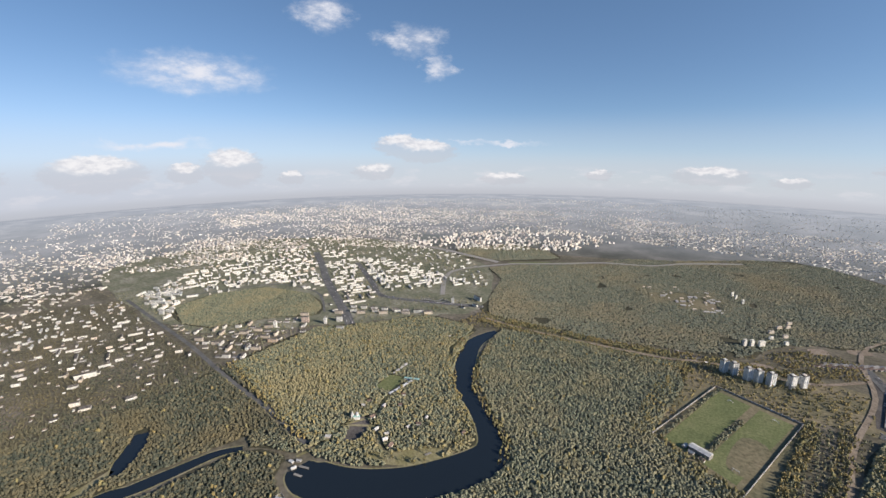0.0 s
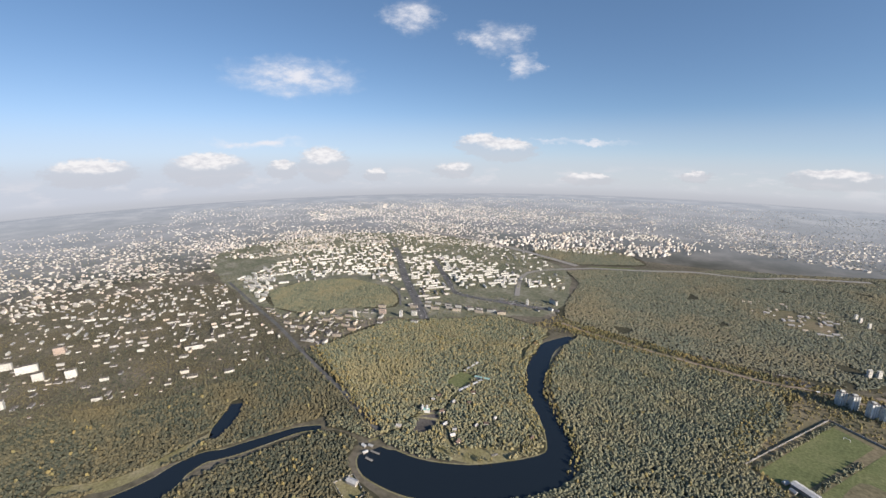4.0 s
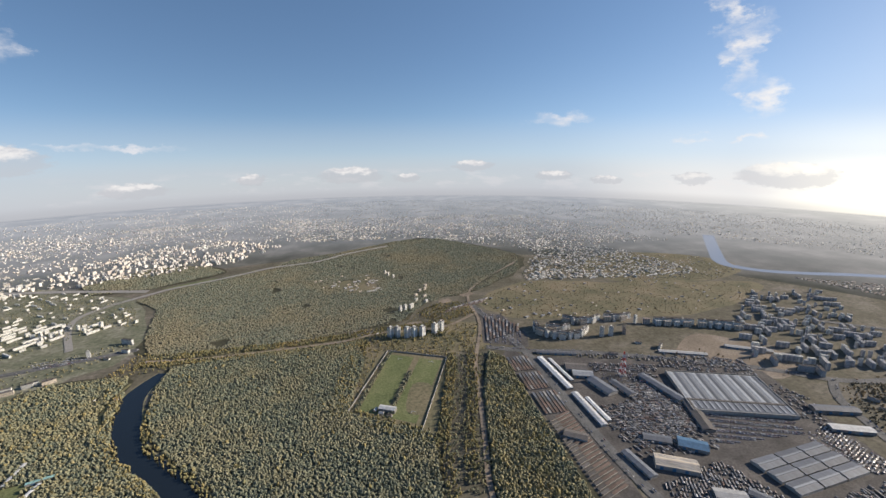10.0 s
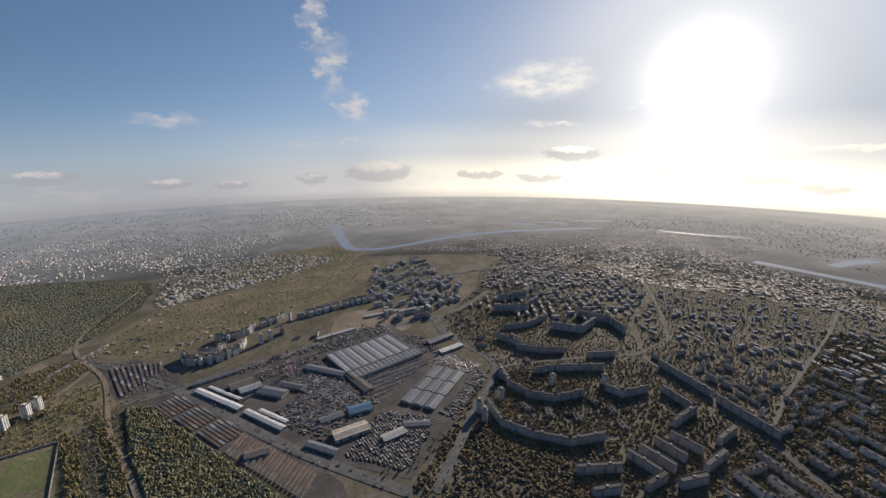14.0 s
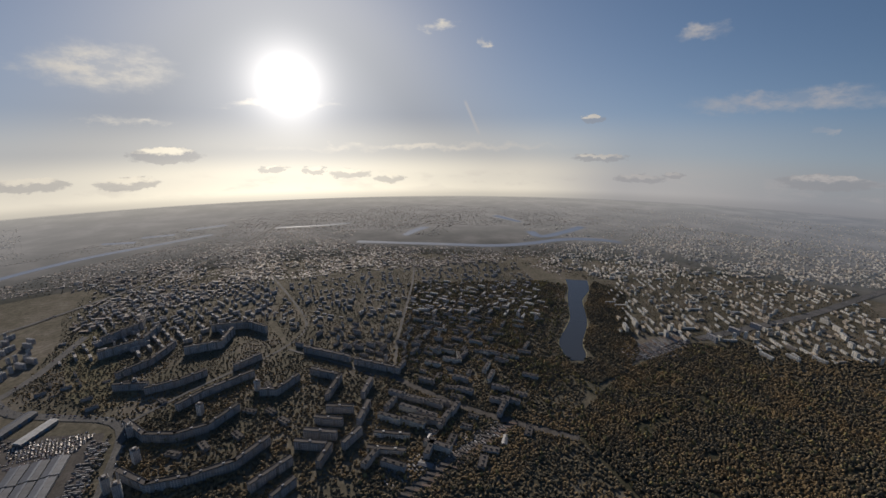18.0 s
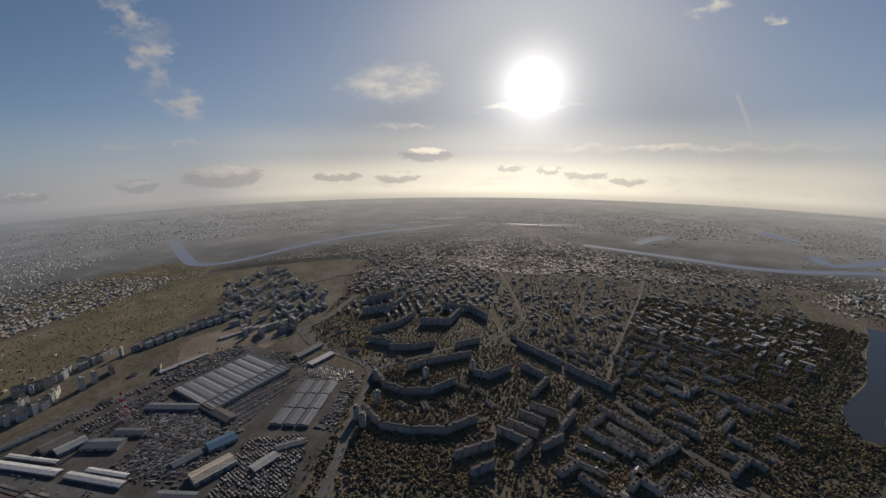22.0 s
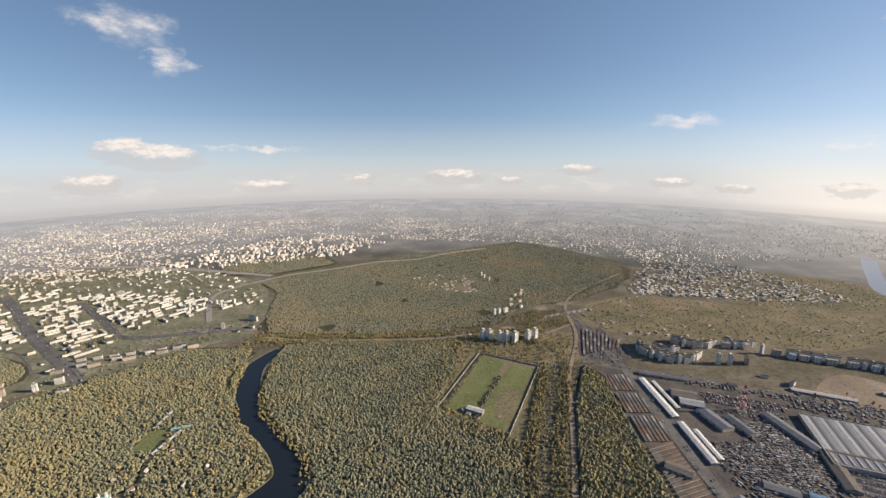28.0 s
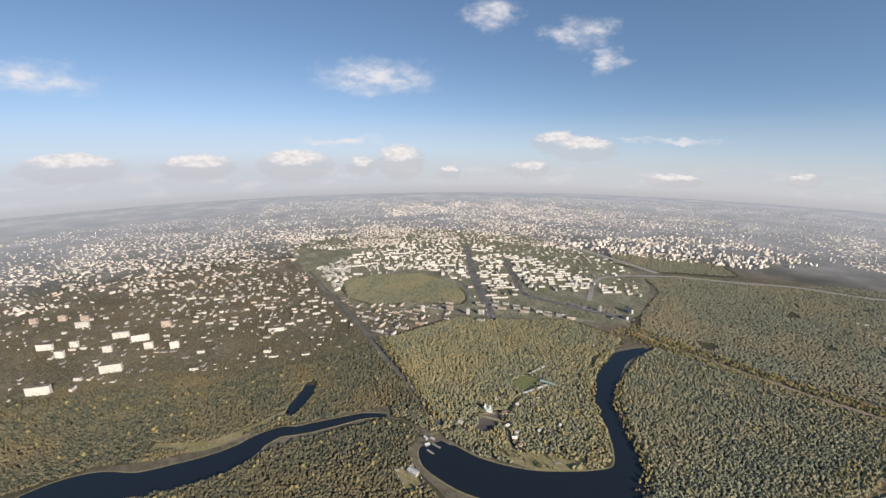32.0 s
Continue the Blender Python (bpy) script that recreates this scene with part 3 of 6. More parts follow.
# water
POND_WEST = [(-345, 770), (-361, 710), (-349, 648), (-308, 562), (-258, 514), (-226, 482), (-204, 455), (-199, 432), (-208, 405), (-228, 374), (-264, 334), (-318, 298), (-370, 285), (-396, 290)]
POND_UPPER = [(-486, 274), (-506, 248), (-518, 212), (-529, 178), (-537, 157), (-548, 138), (-547, 110), (-538, 85), (-537, 50), (-548, 9), (-566, -36), (-597, -78), (-600, -125), (-570, -180), (-500, -260)]
POND_SMALL = [(-634, 218), (-612, 200), (-594, 178), (-578, 163)]
POND_EAST = [(1030, -730), (960, -690), (890, -632), (778, -566), (690, -488), (648, -468), (618, -455)]
W_WEST, W_UPPER, W_SMALL, W_EAST = (18, 33, 38, 37, 30, 33, 42, 49, 55, 58, 58, 60, 56, 30), (8, 13, 17, 20, 18, 22, 30, 40, 46, 44, 40, 44, 50, 50, 50), (20, 25, 22, 14), (64, 56, 36, 38, 46, 44, 26)
for nm, line, w in (("bank_1", POND_WEST, W_WEST), ("bank_2", POND_UPPER, W_UPPER), ("bank_3", POND_SMALL, W_SMALL), ("bank_4", POND_EAST, W_EAST)):
    strip(nm, line, [v + 4 for v in w], 0.16, BANK)
for nm, line, w in (("water_1", POND_WEST, W_WEST), ("water_2", POND_UPPER, W_UPPER), ("water_3", POND_SMALL, W_SMALL), ("water_4", POND_EAST, W_EAST)):
    strip(nm, line, w, 0.3, GREY_POND if nm == "water_4" else WATER)
    for k in range(len(line) - 1):
        LINES_CLEAR.append(([line[k], line[k + 1]], (min(w[k], w[k + 1]) if k in (0, len(line) - 2) else max(w[k], w[k + 1])) / 2 + 1))
RIVER_LINES = (([(1458, 1498), (1277, 1274), (1179, 1135), (1209, 1050), (1310, 990), (1465, 932), (1639, 842), (1784, 725), (1927, 551), (2042, 415)], (147, 134, 84, 45, 42, 42, 46, 49, 44, 40)),
               ([(1975, 798), (1968, 681)], (36, 48)),
               ([(2056, 688), (2088, 570)], (39, 54)),
               ([(2181, 548), (2259, 396)], (44, 79)),
               ([(2120, 182), (2113, -21), (2137, -183)], (28, 36, 30)),
               ([(1720, -170), (1654, -315), (1558, -522), (1494, -663), (1480, -802), (1502, -995), (1451, -1122), (1382, -1176)], (81, 49, 66, 65, 87, 140, 109, 31)),
               ([(1776, -379), (1866, -448), (1927, -518)], (45, 113, 68)),
               ([(1687, -934), (1579, -929), (1622, -1058), (1705, -1217)], (62, 90, 74, 71)),
               ([(2115, -953), (2000, -978), (1910, -998)], (72, 50, 31)))
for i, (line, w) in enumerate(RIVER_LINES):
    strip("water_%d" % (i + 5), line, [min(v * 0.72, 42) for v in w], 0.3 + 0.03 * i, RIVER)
    LINES_CLEAR.append((line, sum(w) / len(w) / 2 + 3))

# roads
ROADS = (("road_1", [(-1242, 455), (-990, 420), (-836, 399), (-673, 368), (-515, 344), (-420, 324)], 8, ASPHALT),
         ("road_2", [(-1180, 1035), (-1046, 938), (-895, 819), (-699, 685), (-640, 640)], 22, ASPHALT),
         ("road_3", [(-957, 1010), (-848, 930), (-765, 868), (-690, 815), (-560, 840), (-430, 880)], 16, ASPHALT),
         ("road_4", [(-1190, 470), (-1110, 600), (-1010, 730), (-860, 745), (-740, 660)], 5, ASPHALT),
         ("road_5", [(243, 741), (323, 706), (397, 688), (542, 630), (690, 560), (780, 500), (861, 478), (1010, 470)], 15, ASPHALT),
         ("road_6", [(275, 960), (300, 790), (313, 663), (312, 493), (318, 382), (335, 250)], 16, ASPHALT),
         ("road_7", [(350, 226), (498, 255), (648, 284), (700, 380), (730, 451), (780, 500)], 14, ASPHALT),
         ("road_8", [(648, 284), (730, 200), (832, 73), (938, 27), (1100, 60), (1350, 130)], 6, ASPHALT),
         ("road_9", [(826, 62), (739, -30), (664, -115), (803, -151), (1152, -266), (1400, -330)], 6, ASPHALT),
         ("road_10", [(664, -115), (560, -190), (489, -260), (430, -330)], 12, YARD),
         ("road_11", [(489, -260), (452, -161), (403, -76), (360, 10)], 12, YARD),
         ("road_12", [(-514, 1256), (-380, 1333), (-265, 1412), (-124, 1455), (-36, 1531), (123, 1619)], 15, CONCRETE),
         ("road_13", [(-560, 900), (-640, 1090), (-514, 1256)], 13, CONCRETE),
         ("road_14", [(620, -745), (628, -900), (640, -1100), (700, -1500)], 20, ASPHALT),
         ("road_15", [(-1400, 1300), (-1100, 1330), (-800, 1300), (-560, 1250)], 20, CONCRETE),
         ("road_16", [(137, 330), (140, 400), (155, 466), (178, 566), (206, 690), (262, 850), (300, 1069), (520, 1300)], 7, SOIL),
         ("road_17", [(-394, 822), (-268, 812), (-39, 826), (40, 850), (175, 850), (262, 905)], 7, SOIL),
         ("road_18", [(1000, 700), (1300, 500), (1700, 300), (2200, 150)], 12, ASPHALT))
for i, (nm, line, w, m) in enumerate(ROADS):
    strip(nm, line, w, 0.4 + 0.04 * i, m)
    LINES_CLEAR.append((line, w / 2 + 0.8))

# open ground
FIELD = [(54, 760), (151, 714), (74, 527), (-22, 579)]
MARKET = [(318, 690), (545, 618), (690, 548), (640, 300), (470, 270), (352, 262), (322, 374), (318, 485)]
GARAGES = [(262, 700), (304, 690), (304, 509), (306, 330), (262, 330), (262, 500)]
LOT_NORTH = [(272, 912), (325, 890), (345, 780), (325, 722), (243, 760)]
VILLAGE = [(-130, 1250), (-25, 1290), (75, 1250), (120, 1130), (60, 1090), (-29, 1105), (-110, 1160)]
MEADOW_N = [(297, 990), (472, 1101), (760, 1025), (1100, 960), (1000, 860), (749, 790), (560, 830), (389, 850), (330, 880)]
MEADOW_FAR = [(760, 1025), (1029, 1000), (1200, 1090), (1150, 1240), (900, 1330), (700, 1180)]
MANOR = [(-402, 407), (-376, 405), (-369, 388), (-364, 363), (-378, 352), (-392, 373)]
COURT = [(-430, 476), (-432, 520), (-400, 527), (-401, 478)]
VACANT = [(600, 650), (700, 700), (790, 590), (700, 520), (590, 600)]
SHORE = [(-330, 340), (-262, 372), (-240, 415), (-262, 425), (-300, 385), (-350, 345)]
GREEN_E = [(700, 330), (800, 420), (1000, 480), (1040, 450), (860, 360), (760, 290)]
patch("town_ground", [(-1260, 450), (-990, 425), (-830, 470), (-700, 590), (-600, 680), (-510, 770), (-430, 860), (-450, 960), (-560, 1180), (-700, 1260), (-900, 1340), (-1300, 1250), (-1560, 1000), (-1600, 560)], 0.04, TOWN, 5, 8)
patch("meadow_field", MEADOW_N, 0.06, MEADOW, 5, 6)
patch("meadow_field", MEADOW_FAR, 0.05, MEADOW, 5, 6)
patch("meadow_green", GREEN_E, 0.05, MEADOW, 5, 4)
patch("pavement_market", MARKET, 0.2, YARD, 0)
patch("pavement_garages", GARAGES, 0.16, YARD, 3)
patch("pavement_lot", LOT_NORTH, 0.18, YARD, 0)
patch("vacant_lot", VACANT, 0.17, SOIL, 5)
patch("village_ground", VILLAGE, 0.12, MEADOW, 5, 3)
strip("shore_meadow", [(-589, 164), (-583, 125), (-579, 84), (-586, 44), (-625, -5)], (8, 14, 18, 20, 16), 0.3, BANK)
LINES_CLEAR.append(([(-589, 164), (-583, 125), (-579, 84), (-586, 44), (-625, -5)], 8))
patch("manor_ground", MANOR, 0.14, YARD, 4)
patch("shore_lawn", SHORE, 0.2, BANK, 5)
patch("verge", [(-40, 850), (-20, 740), (-30, 570), (110, 500), (160, 720), (240, 735), (270, 850), (170, 870)], 0.05, MEADOW, 4, 4)
patch("verge", [(-400, 850), (-270, 840), (0, 860), (180, 880), (170, 800), (-40, 795), (-260, 790), (-390, 800)], 0.07, MEADOW, 4, 4)
patch("pitch_surround", [(46, 772), (162, 718), (80, 512), (-34, 573)], 0.22, MEADOW, 0)
TREELESS.append([(-90, 1190), (-25, 1230), (50, 1190), (60, 1130), (-20, 1130)])
HOMES = ((-411, 428), (-411, 441), (-383, 443), (-375, 483), (-322, 422), (-313, 435), (-333, 384), (-319, 378), (-339, 395), (-248, 451), (-404, 348), (-380, 413), (-311, 453), (-363, 458), (-357, 394), (-385, 697), (-418, 701), (-735, 598), (-690, 615), (-672, 640), (-803, 470), (-785, 452), (-830, 480), (-398, 505), (-432, 532), (-412, 500), (-396, 520))
for hx, hy in HOMES:
    LINES_CLEAR.append(([(hx - 2, hy), (hx + 2, hy)], 4.5))
PATHS = ([(-412, 300), (-400, 340), (-404, 378), (-380, 420), (-392, 455), (-400, 500)], [(-404, 378), (-362, 398), (-333, 372), (-300, 360), (-262, 395), (-248, 425)], [(-386, 745), (-392, 700), (-388, 655), (-372, 620)])
for line in PATHS:
    strip("path", line, 4.5, 0.34, BANK)
    LINES_CLEAR.append((line, 4.0))
AREAS_CLEAR += [FIELD, MARKET, GARAGES, LOT_NORTH, COURT, MANOR, [(-345, 345), (-300, 352), (-262, 378), (-248, 410), (-262, 412), (-300, 380)]]

# yards and lawns that stay open
BOAT_LOT = [(-385, 226), (-348, 218), (-342, 240), (-378, 250)]
YARDS = ([(206, 985), (232, 1000), (226, 1018), (200, 1006)], [(270, 1022), (300, 1036), (294, 1052), (264, 1040)], [(108, 876), (136, 880), (134, 892), (106, 890)], [(-530, 1262), (-505, 1285), (-420, 1335), (-405, 1315), (-450, 1290)])
patch("pavement_boats", BOAT_LOT, 0.35, BANK, 0)
AREAS_CLEAR.append(BOAT_LOT)
for i, poly in enumerate(YARDS):
    patch("yard_ground", poly, 0.3, GRASS if i == 3 else SOIL, 3)
    AREAS_CLEAR.append(poly)

# woods: the floor under them, then the crowns
WOODS = {
    "park": [(-400, 770), (-520, 765), (-600, 672), (-690, 585), (-700, 400), (-520, 352), (-420, 322), (-330, 345), (-225, 415), (-235, 480), (-300, 545), (-345, 610), (-375, 690)],
    "oak": [(-338, 785), (-209, 808), (-10, 815), (5, 740), (-25, 585), (92, 508), (85, 410), (60, 300), (-100, 220), (-250, 300), (-190, 420), (-205, 470), (-251, 532), (-290, 580), (-320, 640), (-340, 725)],
    "island": [(-480, 268), (-425, 292), (-410, 262), (-370, 245), (-300, 240), (-270, 100), (-380, -130), (-540, -140), (-530, 0), (-520, 60), (-518, 145)],
    "west": [(-505, 290), (-545, 180), (-580, 60), (-590, 0), (-625, -60), (-640, -160), (-880, -195), (-820, -60), (-800, 40), (-735, 141), (-705, 264), (-700, 395), (-520, 338), (-430, 318), (-480, 280)],
    "small": [(-1080, 490), (-1080, 600), (-1005, 700), (-870, 726), (-768, 682), (-748, 636), (-830, 560), (-870, 478), (-962, 448)],
    "hill": [(-400, 846), (-440, 930), (-480, 1098), (-560, 1180), (-514, 1236), (-380, 1350), (-265, 1420), (-200, 1500), (-52, 1560), (169, 1692), (338, 1698), (560, 1400), (500, 1212), (323, 1062), (220, 1030), (156, 990), (90, 900), (4, 880), (-165, 848)],
    "far_left": [(-760, 1330), (-640, 1480), (-480, 1480), (-400, 1390), (-560, 1270), (-700, 1250)],
    "strip": [(240, 722), (262, 690), (255, 514), (250, 300), (110, 300), (142, 391), (192, 594)],
    "south": [(564, -520), (608, -724), (535, -790), (464, -736), (400, -815), (331, -901), (200, -900), (120, -500), (280, -340), (420, -335), (463, -345), (498, -398)],
    "pond_end": [(540, -440), (596, -412), (640, -436), (625, -470), (612, -505), (556, -520)],
    "dam": [(-500, 300), (-430, 330), (-330, 352), (-300, 350), (-345, 320), (-400, 312), (-440, 296), (-485, 285)],
    "pond_side": [(600, -420), (540, -330), (620, -300), (720, -400), (830, -520), (1000, -650), (1060, -600), (900, -440), (760, -330)],
    "pond_side_south": [(540, -440), (600, -490), (690, -505), (790, -590), (900, -660), (1000, -770), (900, -790), (700, -640), (610, -590), (560, -520)],
    "near_south": [(600, -143), (550, -270), (463, -332), (300, -330), (280, -150), (420, -50), (491, -110)],
    "gaps": [(400, -20), (660, -100), (800, -150), (1150, -256), (1060, -620), (980, -700), (780, -545), (640, -440), (560, -430), (480, -370), (430, -340), (380, -200)],
    "near_east": [(345, 255), (500, 262), (520, 150), (440, 70), (380, -20), (300, 60)],
    "far_north": [(-1300, 1500), (-900, 1650), (-600, 2000), (-900, 2400), (-1500, 2000)],
    "far_north_east": [(700, 1700), (1300, 1500), (1500, 1800), (900, 2400), (300, 2500), (250, 2100)],
    "far_east": [(1900, 900), (2300, 500), (2600, 700), (2400, 1300), (1900, 1500), (1600, 1200)],
    "far_south_east": [(2000, -100), (2300, -300), (2300, -650), (2000, -420), (1860, -300)],
    "far_west": [(-1750, 560), (-1400, 620), (-1500, 800), (-1800, 780)],
    "far_west_belt": [(-2000, 400), (-1850, 900), (-2100, 1250), (-2500, 900), (-2400, 300)],
    "south_fringe": [(464, -736), (400, -815), (331, -901), (260, -1000), (416, -1060), (470, -930), (590, -790), (560, -740), (535, -780)],
    "behind": [(-300, 90), (120, 250), (220, -40), (260, -480), (-100, -700), (-500, -350)],
}
for i, (nm, poly) in enumerate(WOODS.items()):
    if nm.startswith("far_") and nm != "far_left" or nm in ("gaps", "south_fringe", "pond_end", "dam", "near_east", "pond_side", "pond_side_south", "near_south"):
        continue
    patch("woodland_floor", poly, 0.09 + 0.004 * i, FLOOR, 4, 4 if nm != "hill" else 8)
wood("park_trees", WOODS["park"], 3.1, LEAVES, "mixed autumn park wood, green and yellow crowns", 1, near=True)
wood("park_trees", WOODS["oak"], 3.0, LEAVES_DARK, "dense dull-green oak wood beside the pond", 2, near=True, keep=0.94)
wood("park_trees", WOODS["island"], 3.2, LEAVES_OLIVE, "dense mixed wood between the two ponds", 3, near=True)
wood("park_trees", WOODS["west"], 3.2, LEAVES_OLIVE, "olive autumn wood west of the upper pond", 4, near=True)
wood("park_trees", WOODS["small"], 2.8, LEAVES_DARK, "small square wood inside the city", 5, tall=(3.2, 4.4))
wood("hill_forest", WOODS["hill"], 3.9, LEAVES_HAZY, "large dark green forest beyond the lane", 6, clumps=0.6, tall=(2.0, 3.1), size=(0.6, 0.9))
wood("hill_forest", WOODS["far_left"], 4.0, LEAVES_HAZY, "dark forest patch before the white estate", 7, tall=(2.8, 4))
wood("park_trees", WOODS["strip"], 3.1, LEAVES, "strip of tall yellow-green trees beside garages", 8, near=True, tall=(3.8, 6.4))
wood("park_trees", WOODS["south"], 3.5, LEAVES_BROWN, "dark rusty autumn wood in back light", 9, clumps=0.55)
wood("park_trees", WOODS["pond_side"], 3.2, LEAVES_BROWN, "loose park trees round the long pond", 10, keep=0.8)
wood("park_trees", WOODS["pond_side_south"], 3.3, LEAVES_BROWN, "loose park trees along the pond shore", 11, keep=0.8)
wood("park_trees", WOODS["near_south"], 3.6, LEAVES_BROWN, "loose autumn trees between low houses", 12, keep=0.55, tall=(2.2, 4.6))
wood("park_trees", WOODS["gaps"], 3.5, LEAVES_BROWN, "loose autumn trees between low blocks", 13, keep=0.5, tall=(1.8, 4.0))
wood("park_trees", WOODS["near_east"], 3.8, LEAVES_BROWN, "loose autumn trees beside the bent blocks", 14, keep=0.5, tall=(2.2, 4.6))
BELOW = [(46 * math.cos(k * math.tau / 16), 46 * math.sin(k * math.tau / 16)) for k in range(16)]
AREAS_CLEAR.append(BELOW)
wood("park_trees", WOODS["pond_end"], 3.4, LEAVES_BROWN, "rusty trees at the end of the long pond", 16, keep=0.8)
wood("park_trees", WOODS["dam"], 3.1, LEAVES, "autumn trees on the dam between the ponds", 17, keep=0.7)
wood("park_trees", WOODS["south_fringe"], 4.0, LEAVES_BROWN, "loose autumn trees before the sunlit town", 15, keep=0.6)
wood("park_trees", WOODS["behind"], 9.0, LEAVES, "mixed wood below the camera", 30)
# a sprinkling of golden crowns among the green
for i, (nm, k) in enumerate((("park", 0.035), ("island", 0.03), ("west", 0.01), ("strip", 0.2), ("south", 0.05), ("gaps", 0.05), ("pond_side", 0.14), ("oak", 0.012))):
    wood("golden_trees", WOODS[nm], 3.4, LEAVES_GOLD, "scattered golden crowns rising from the wood", 40 + i, keep=k, tall=(5.6, 8), clumps=0.1)
for i, (poly, k) in enumerate((([(-40, 850), (-20, 740), (-20, 600), (40, 770), (160, 722), (235, 735), (262, 850), (170, 870)], 0.3), ([(100, 520), (160, 720), (232, 720), (186, 594), (138, 391), (92, 400)], 0.4), ([(170, 880), (262, 900), (270, 980), (210, 1000), (130, 940)], 0.5),
                               ([(-400, 850), (-270, 840), (0, 860), (180, 880), (170, 800), (-40, 795), (-260, 790), (-390, 800)], 0.35), ([(-440, 770), (-340, 780), (-360, 850), (-420, 860)], 0.4))):
    wood("scrub", poly, 3.4, LEAVES if i % 2 else LEAVES_GOLD, "low autumn scrub on dry grass", 70 + i, keep=k, tall=(1.6, 4.6), size=(0.28, 0.66))
# golden fringes along lanes and shores
for i, (line, reach, k) in enumerate((([(-394, 808), (-268, 800), (-39, 806), (10, 800)], 9, 0.7), ([(-340, 830), (-100, 838), (60, 866), (190, 870)], 12, 0.6), ([(-385, 700), (-362, 610), (-322, 545), (-280, 500), (-250, 470), (-244, 425)], 8, 0.5),
                                     ([(-325, 690), (-310, 610), (-285, 560), (-235, 512), (-190, 470), (-180, 430)], 7, 0.5), ([(-20, 740), (-40, 590), (90, 500)], 14, 0.55), ([(168, 720), (122, 560), (100, 480), (95, 400)], 9, 0.6), ([(205, 720), (172, 590), (122, 420)], 9, 0.5),
                                     ([(56, 756), (-14, 586)], 2.6, 0.95), ([(84, 680), (66, 640), (48, 596), (34, 562)], 3.4, 0.95), ([(600, -400), (520, -430), (440, -560), (380, -640)], 16, 0.25), ([(-700, 400), (-600, 375), (-440, 335)], 12, 0.5))):
    xs, ys = [q[0] for q in line], [q[1] for q in line]
    area = [(min(xs) - 20, min(ys) - 20), (max(xs) + 20, min(ys) - 20), (max(xs) + 20, max(ys) + 20), (min(xs) - 20, max(ys) + 20)]
    p, rng = scatter(area, 3.4, 60 + i, k, False)
    p = p[near_line(line, p[:, 0], p[:, 1], reach)]
    joined("tree_row", CROWNS, np.column_stack([p, rng.uniform(0, 6.28, len(p)), rng.uniform(1.0, 2.1, len(p)), rng.uniform(2.8, 6, len(p))]), LEAVES_GOLD if i not in (7, 8) else LEAVES_DARK, "row of golden autumn trees along a lane", "trees")


# ---- houses ----
def block_house(length, depth, storeys, wall, label, name="apartment_block", category="apartment block", roof=None, heads=3):
    """A panel block: walls, a parapet roof and lift heads."""
    h = storeys * 3.0 + 1.2
    root = tagged(new(name), label, category, group=category + "s")
    part("wall", one_box(0, 0, 0, length, depth, h), wall, root)
    bm = bmesh.new()
    box(bm, 0, 0, h + 0.004, length + 0.5, depth + 0.5, 0.35)
    for sx, sy, px, py in ((length + 0.5, 0.4, 0, depth / 2), (length + 0.5, 0.4, 0, -depth / 2), (0.4, depth - 0.4, length / 2, 0), (0.4, depth - 0.4, -length / 2, 0)):
        box(bm, px, py, h + 0.36, sx, sy, 0.7)
    for i in range(heads):
        box(bm, (i + 0.5) / heads * length - length / 2, 0.4, h + 0.36, 4.5, 3.4, 2.0)
    part("roof", bm, roof or ROOF, root)
    return root


def tower_house(wall, storeys, label, side=15.0):
    """A point tower with projecting bays from foot to top."""
    h = storeys * 3.0 + 1.5
    root = tagged(new("tower_block"), label, "tower block", group="tower blocks")
    part("wall", one_box(0, 0, 0, side, side * 0.8, h), wall, root)
    for px in (-0.36, 0.0, 0.36):
        for s in (1, -1):
            part("bay", one_box(px * side, s * side * 0.43, 1.5, side * 0.16, side * 0.07, h - 1.0), WHITE_PAINT, root)
    part("roof", one_box(0, 0, h, side + 0.6, side * 0.8 + 0.6, 0.8), ROOF, root)
    part("roof_head", one_box(0, 0, h + 0.8, side * 0.45, side * 0.4, 3.2), wall, root)
    return root


def cottage(wall, roof, label, name="house", size=(11, 8, 4.5)):
    root = tagged(new(name), label, "house", group="small houses")
    part("wall", one_box(0, 0, 0, *size), wall, root)
    bm = bmesh.new()
    gable(bm, 0, 0, size[2] + 0.01, size[0] + 1, size[1] + 1.2, size[1] * 0.38)
    part("roof", bm, roof, root)
    part("chimney", one_box(size[0] * 0.2, 1.0, size[2] + 1.2, 0.8, 0.8, 2.4), BRICK_WALL, root)
    return root


def shed_house(sx, sy, h, roof, label, name="storage_shed", rise=1.6):
    root = tagged(new(name), label, "shed", group="sheds")
    part("wall", one_box(0, 0, 0, sx, sy, h), CONCRETE, root)
    bm = bmesh.new()
    gable(bm, 0, 0, h + 0.01, sx + 0.6, sy + 0.6, rise)
    part("roof", bm, roof, root)
    return root


# prototypes stand below the plain's far edge, out of the way, and are then set down as the first of their kind
STOCK = {}


def stock(key, make, *args, **kw):
    if key not in STOCK:
        STOCK[key] = [make(*args, **kw), False]
    return STOCK[key]


def put(entry, x, y, rz=0.0, z=0.0, size=1.0):
    m = pose(x, y, z, 0, 0, rz)
    if not entry[1]:
        entry[1] = size
        entry[0].matrix_basis = m @ Matrix.Scale(size, 4)
        return entry[0]
    return copy_thing(entry[0], m @ Matrix.Scale(size / entry[1], 4))


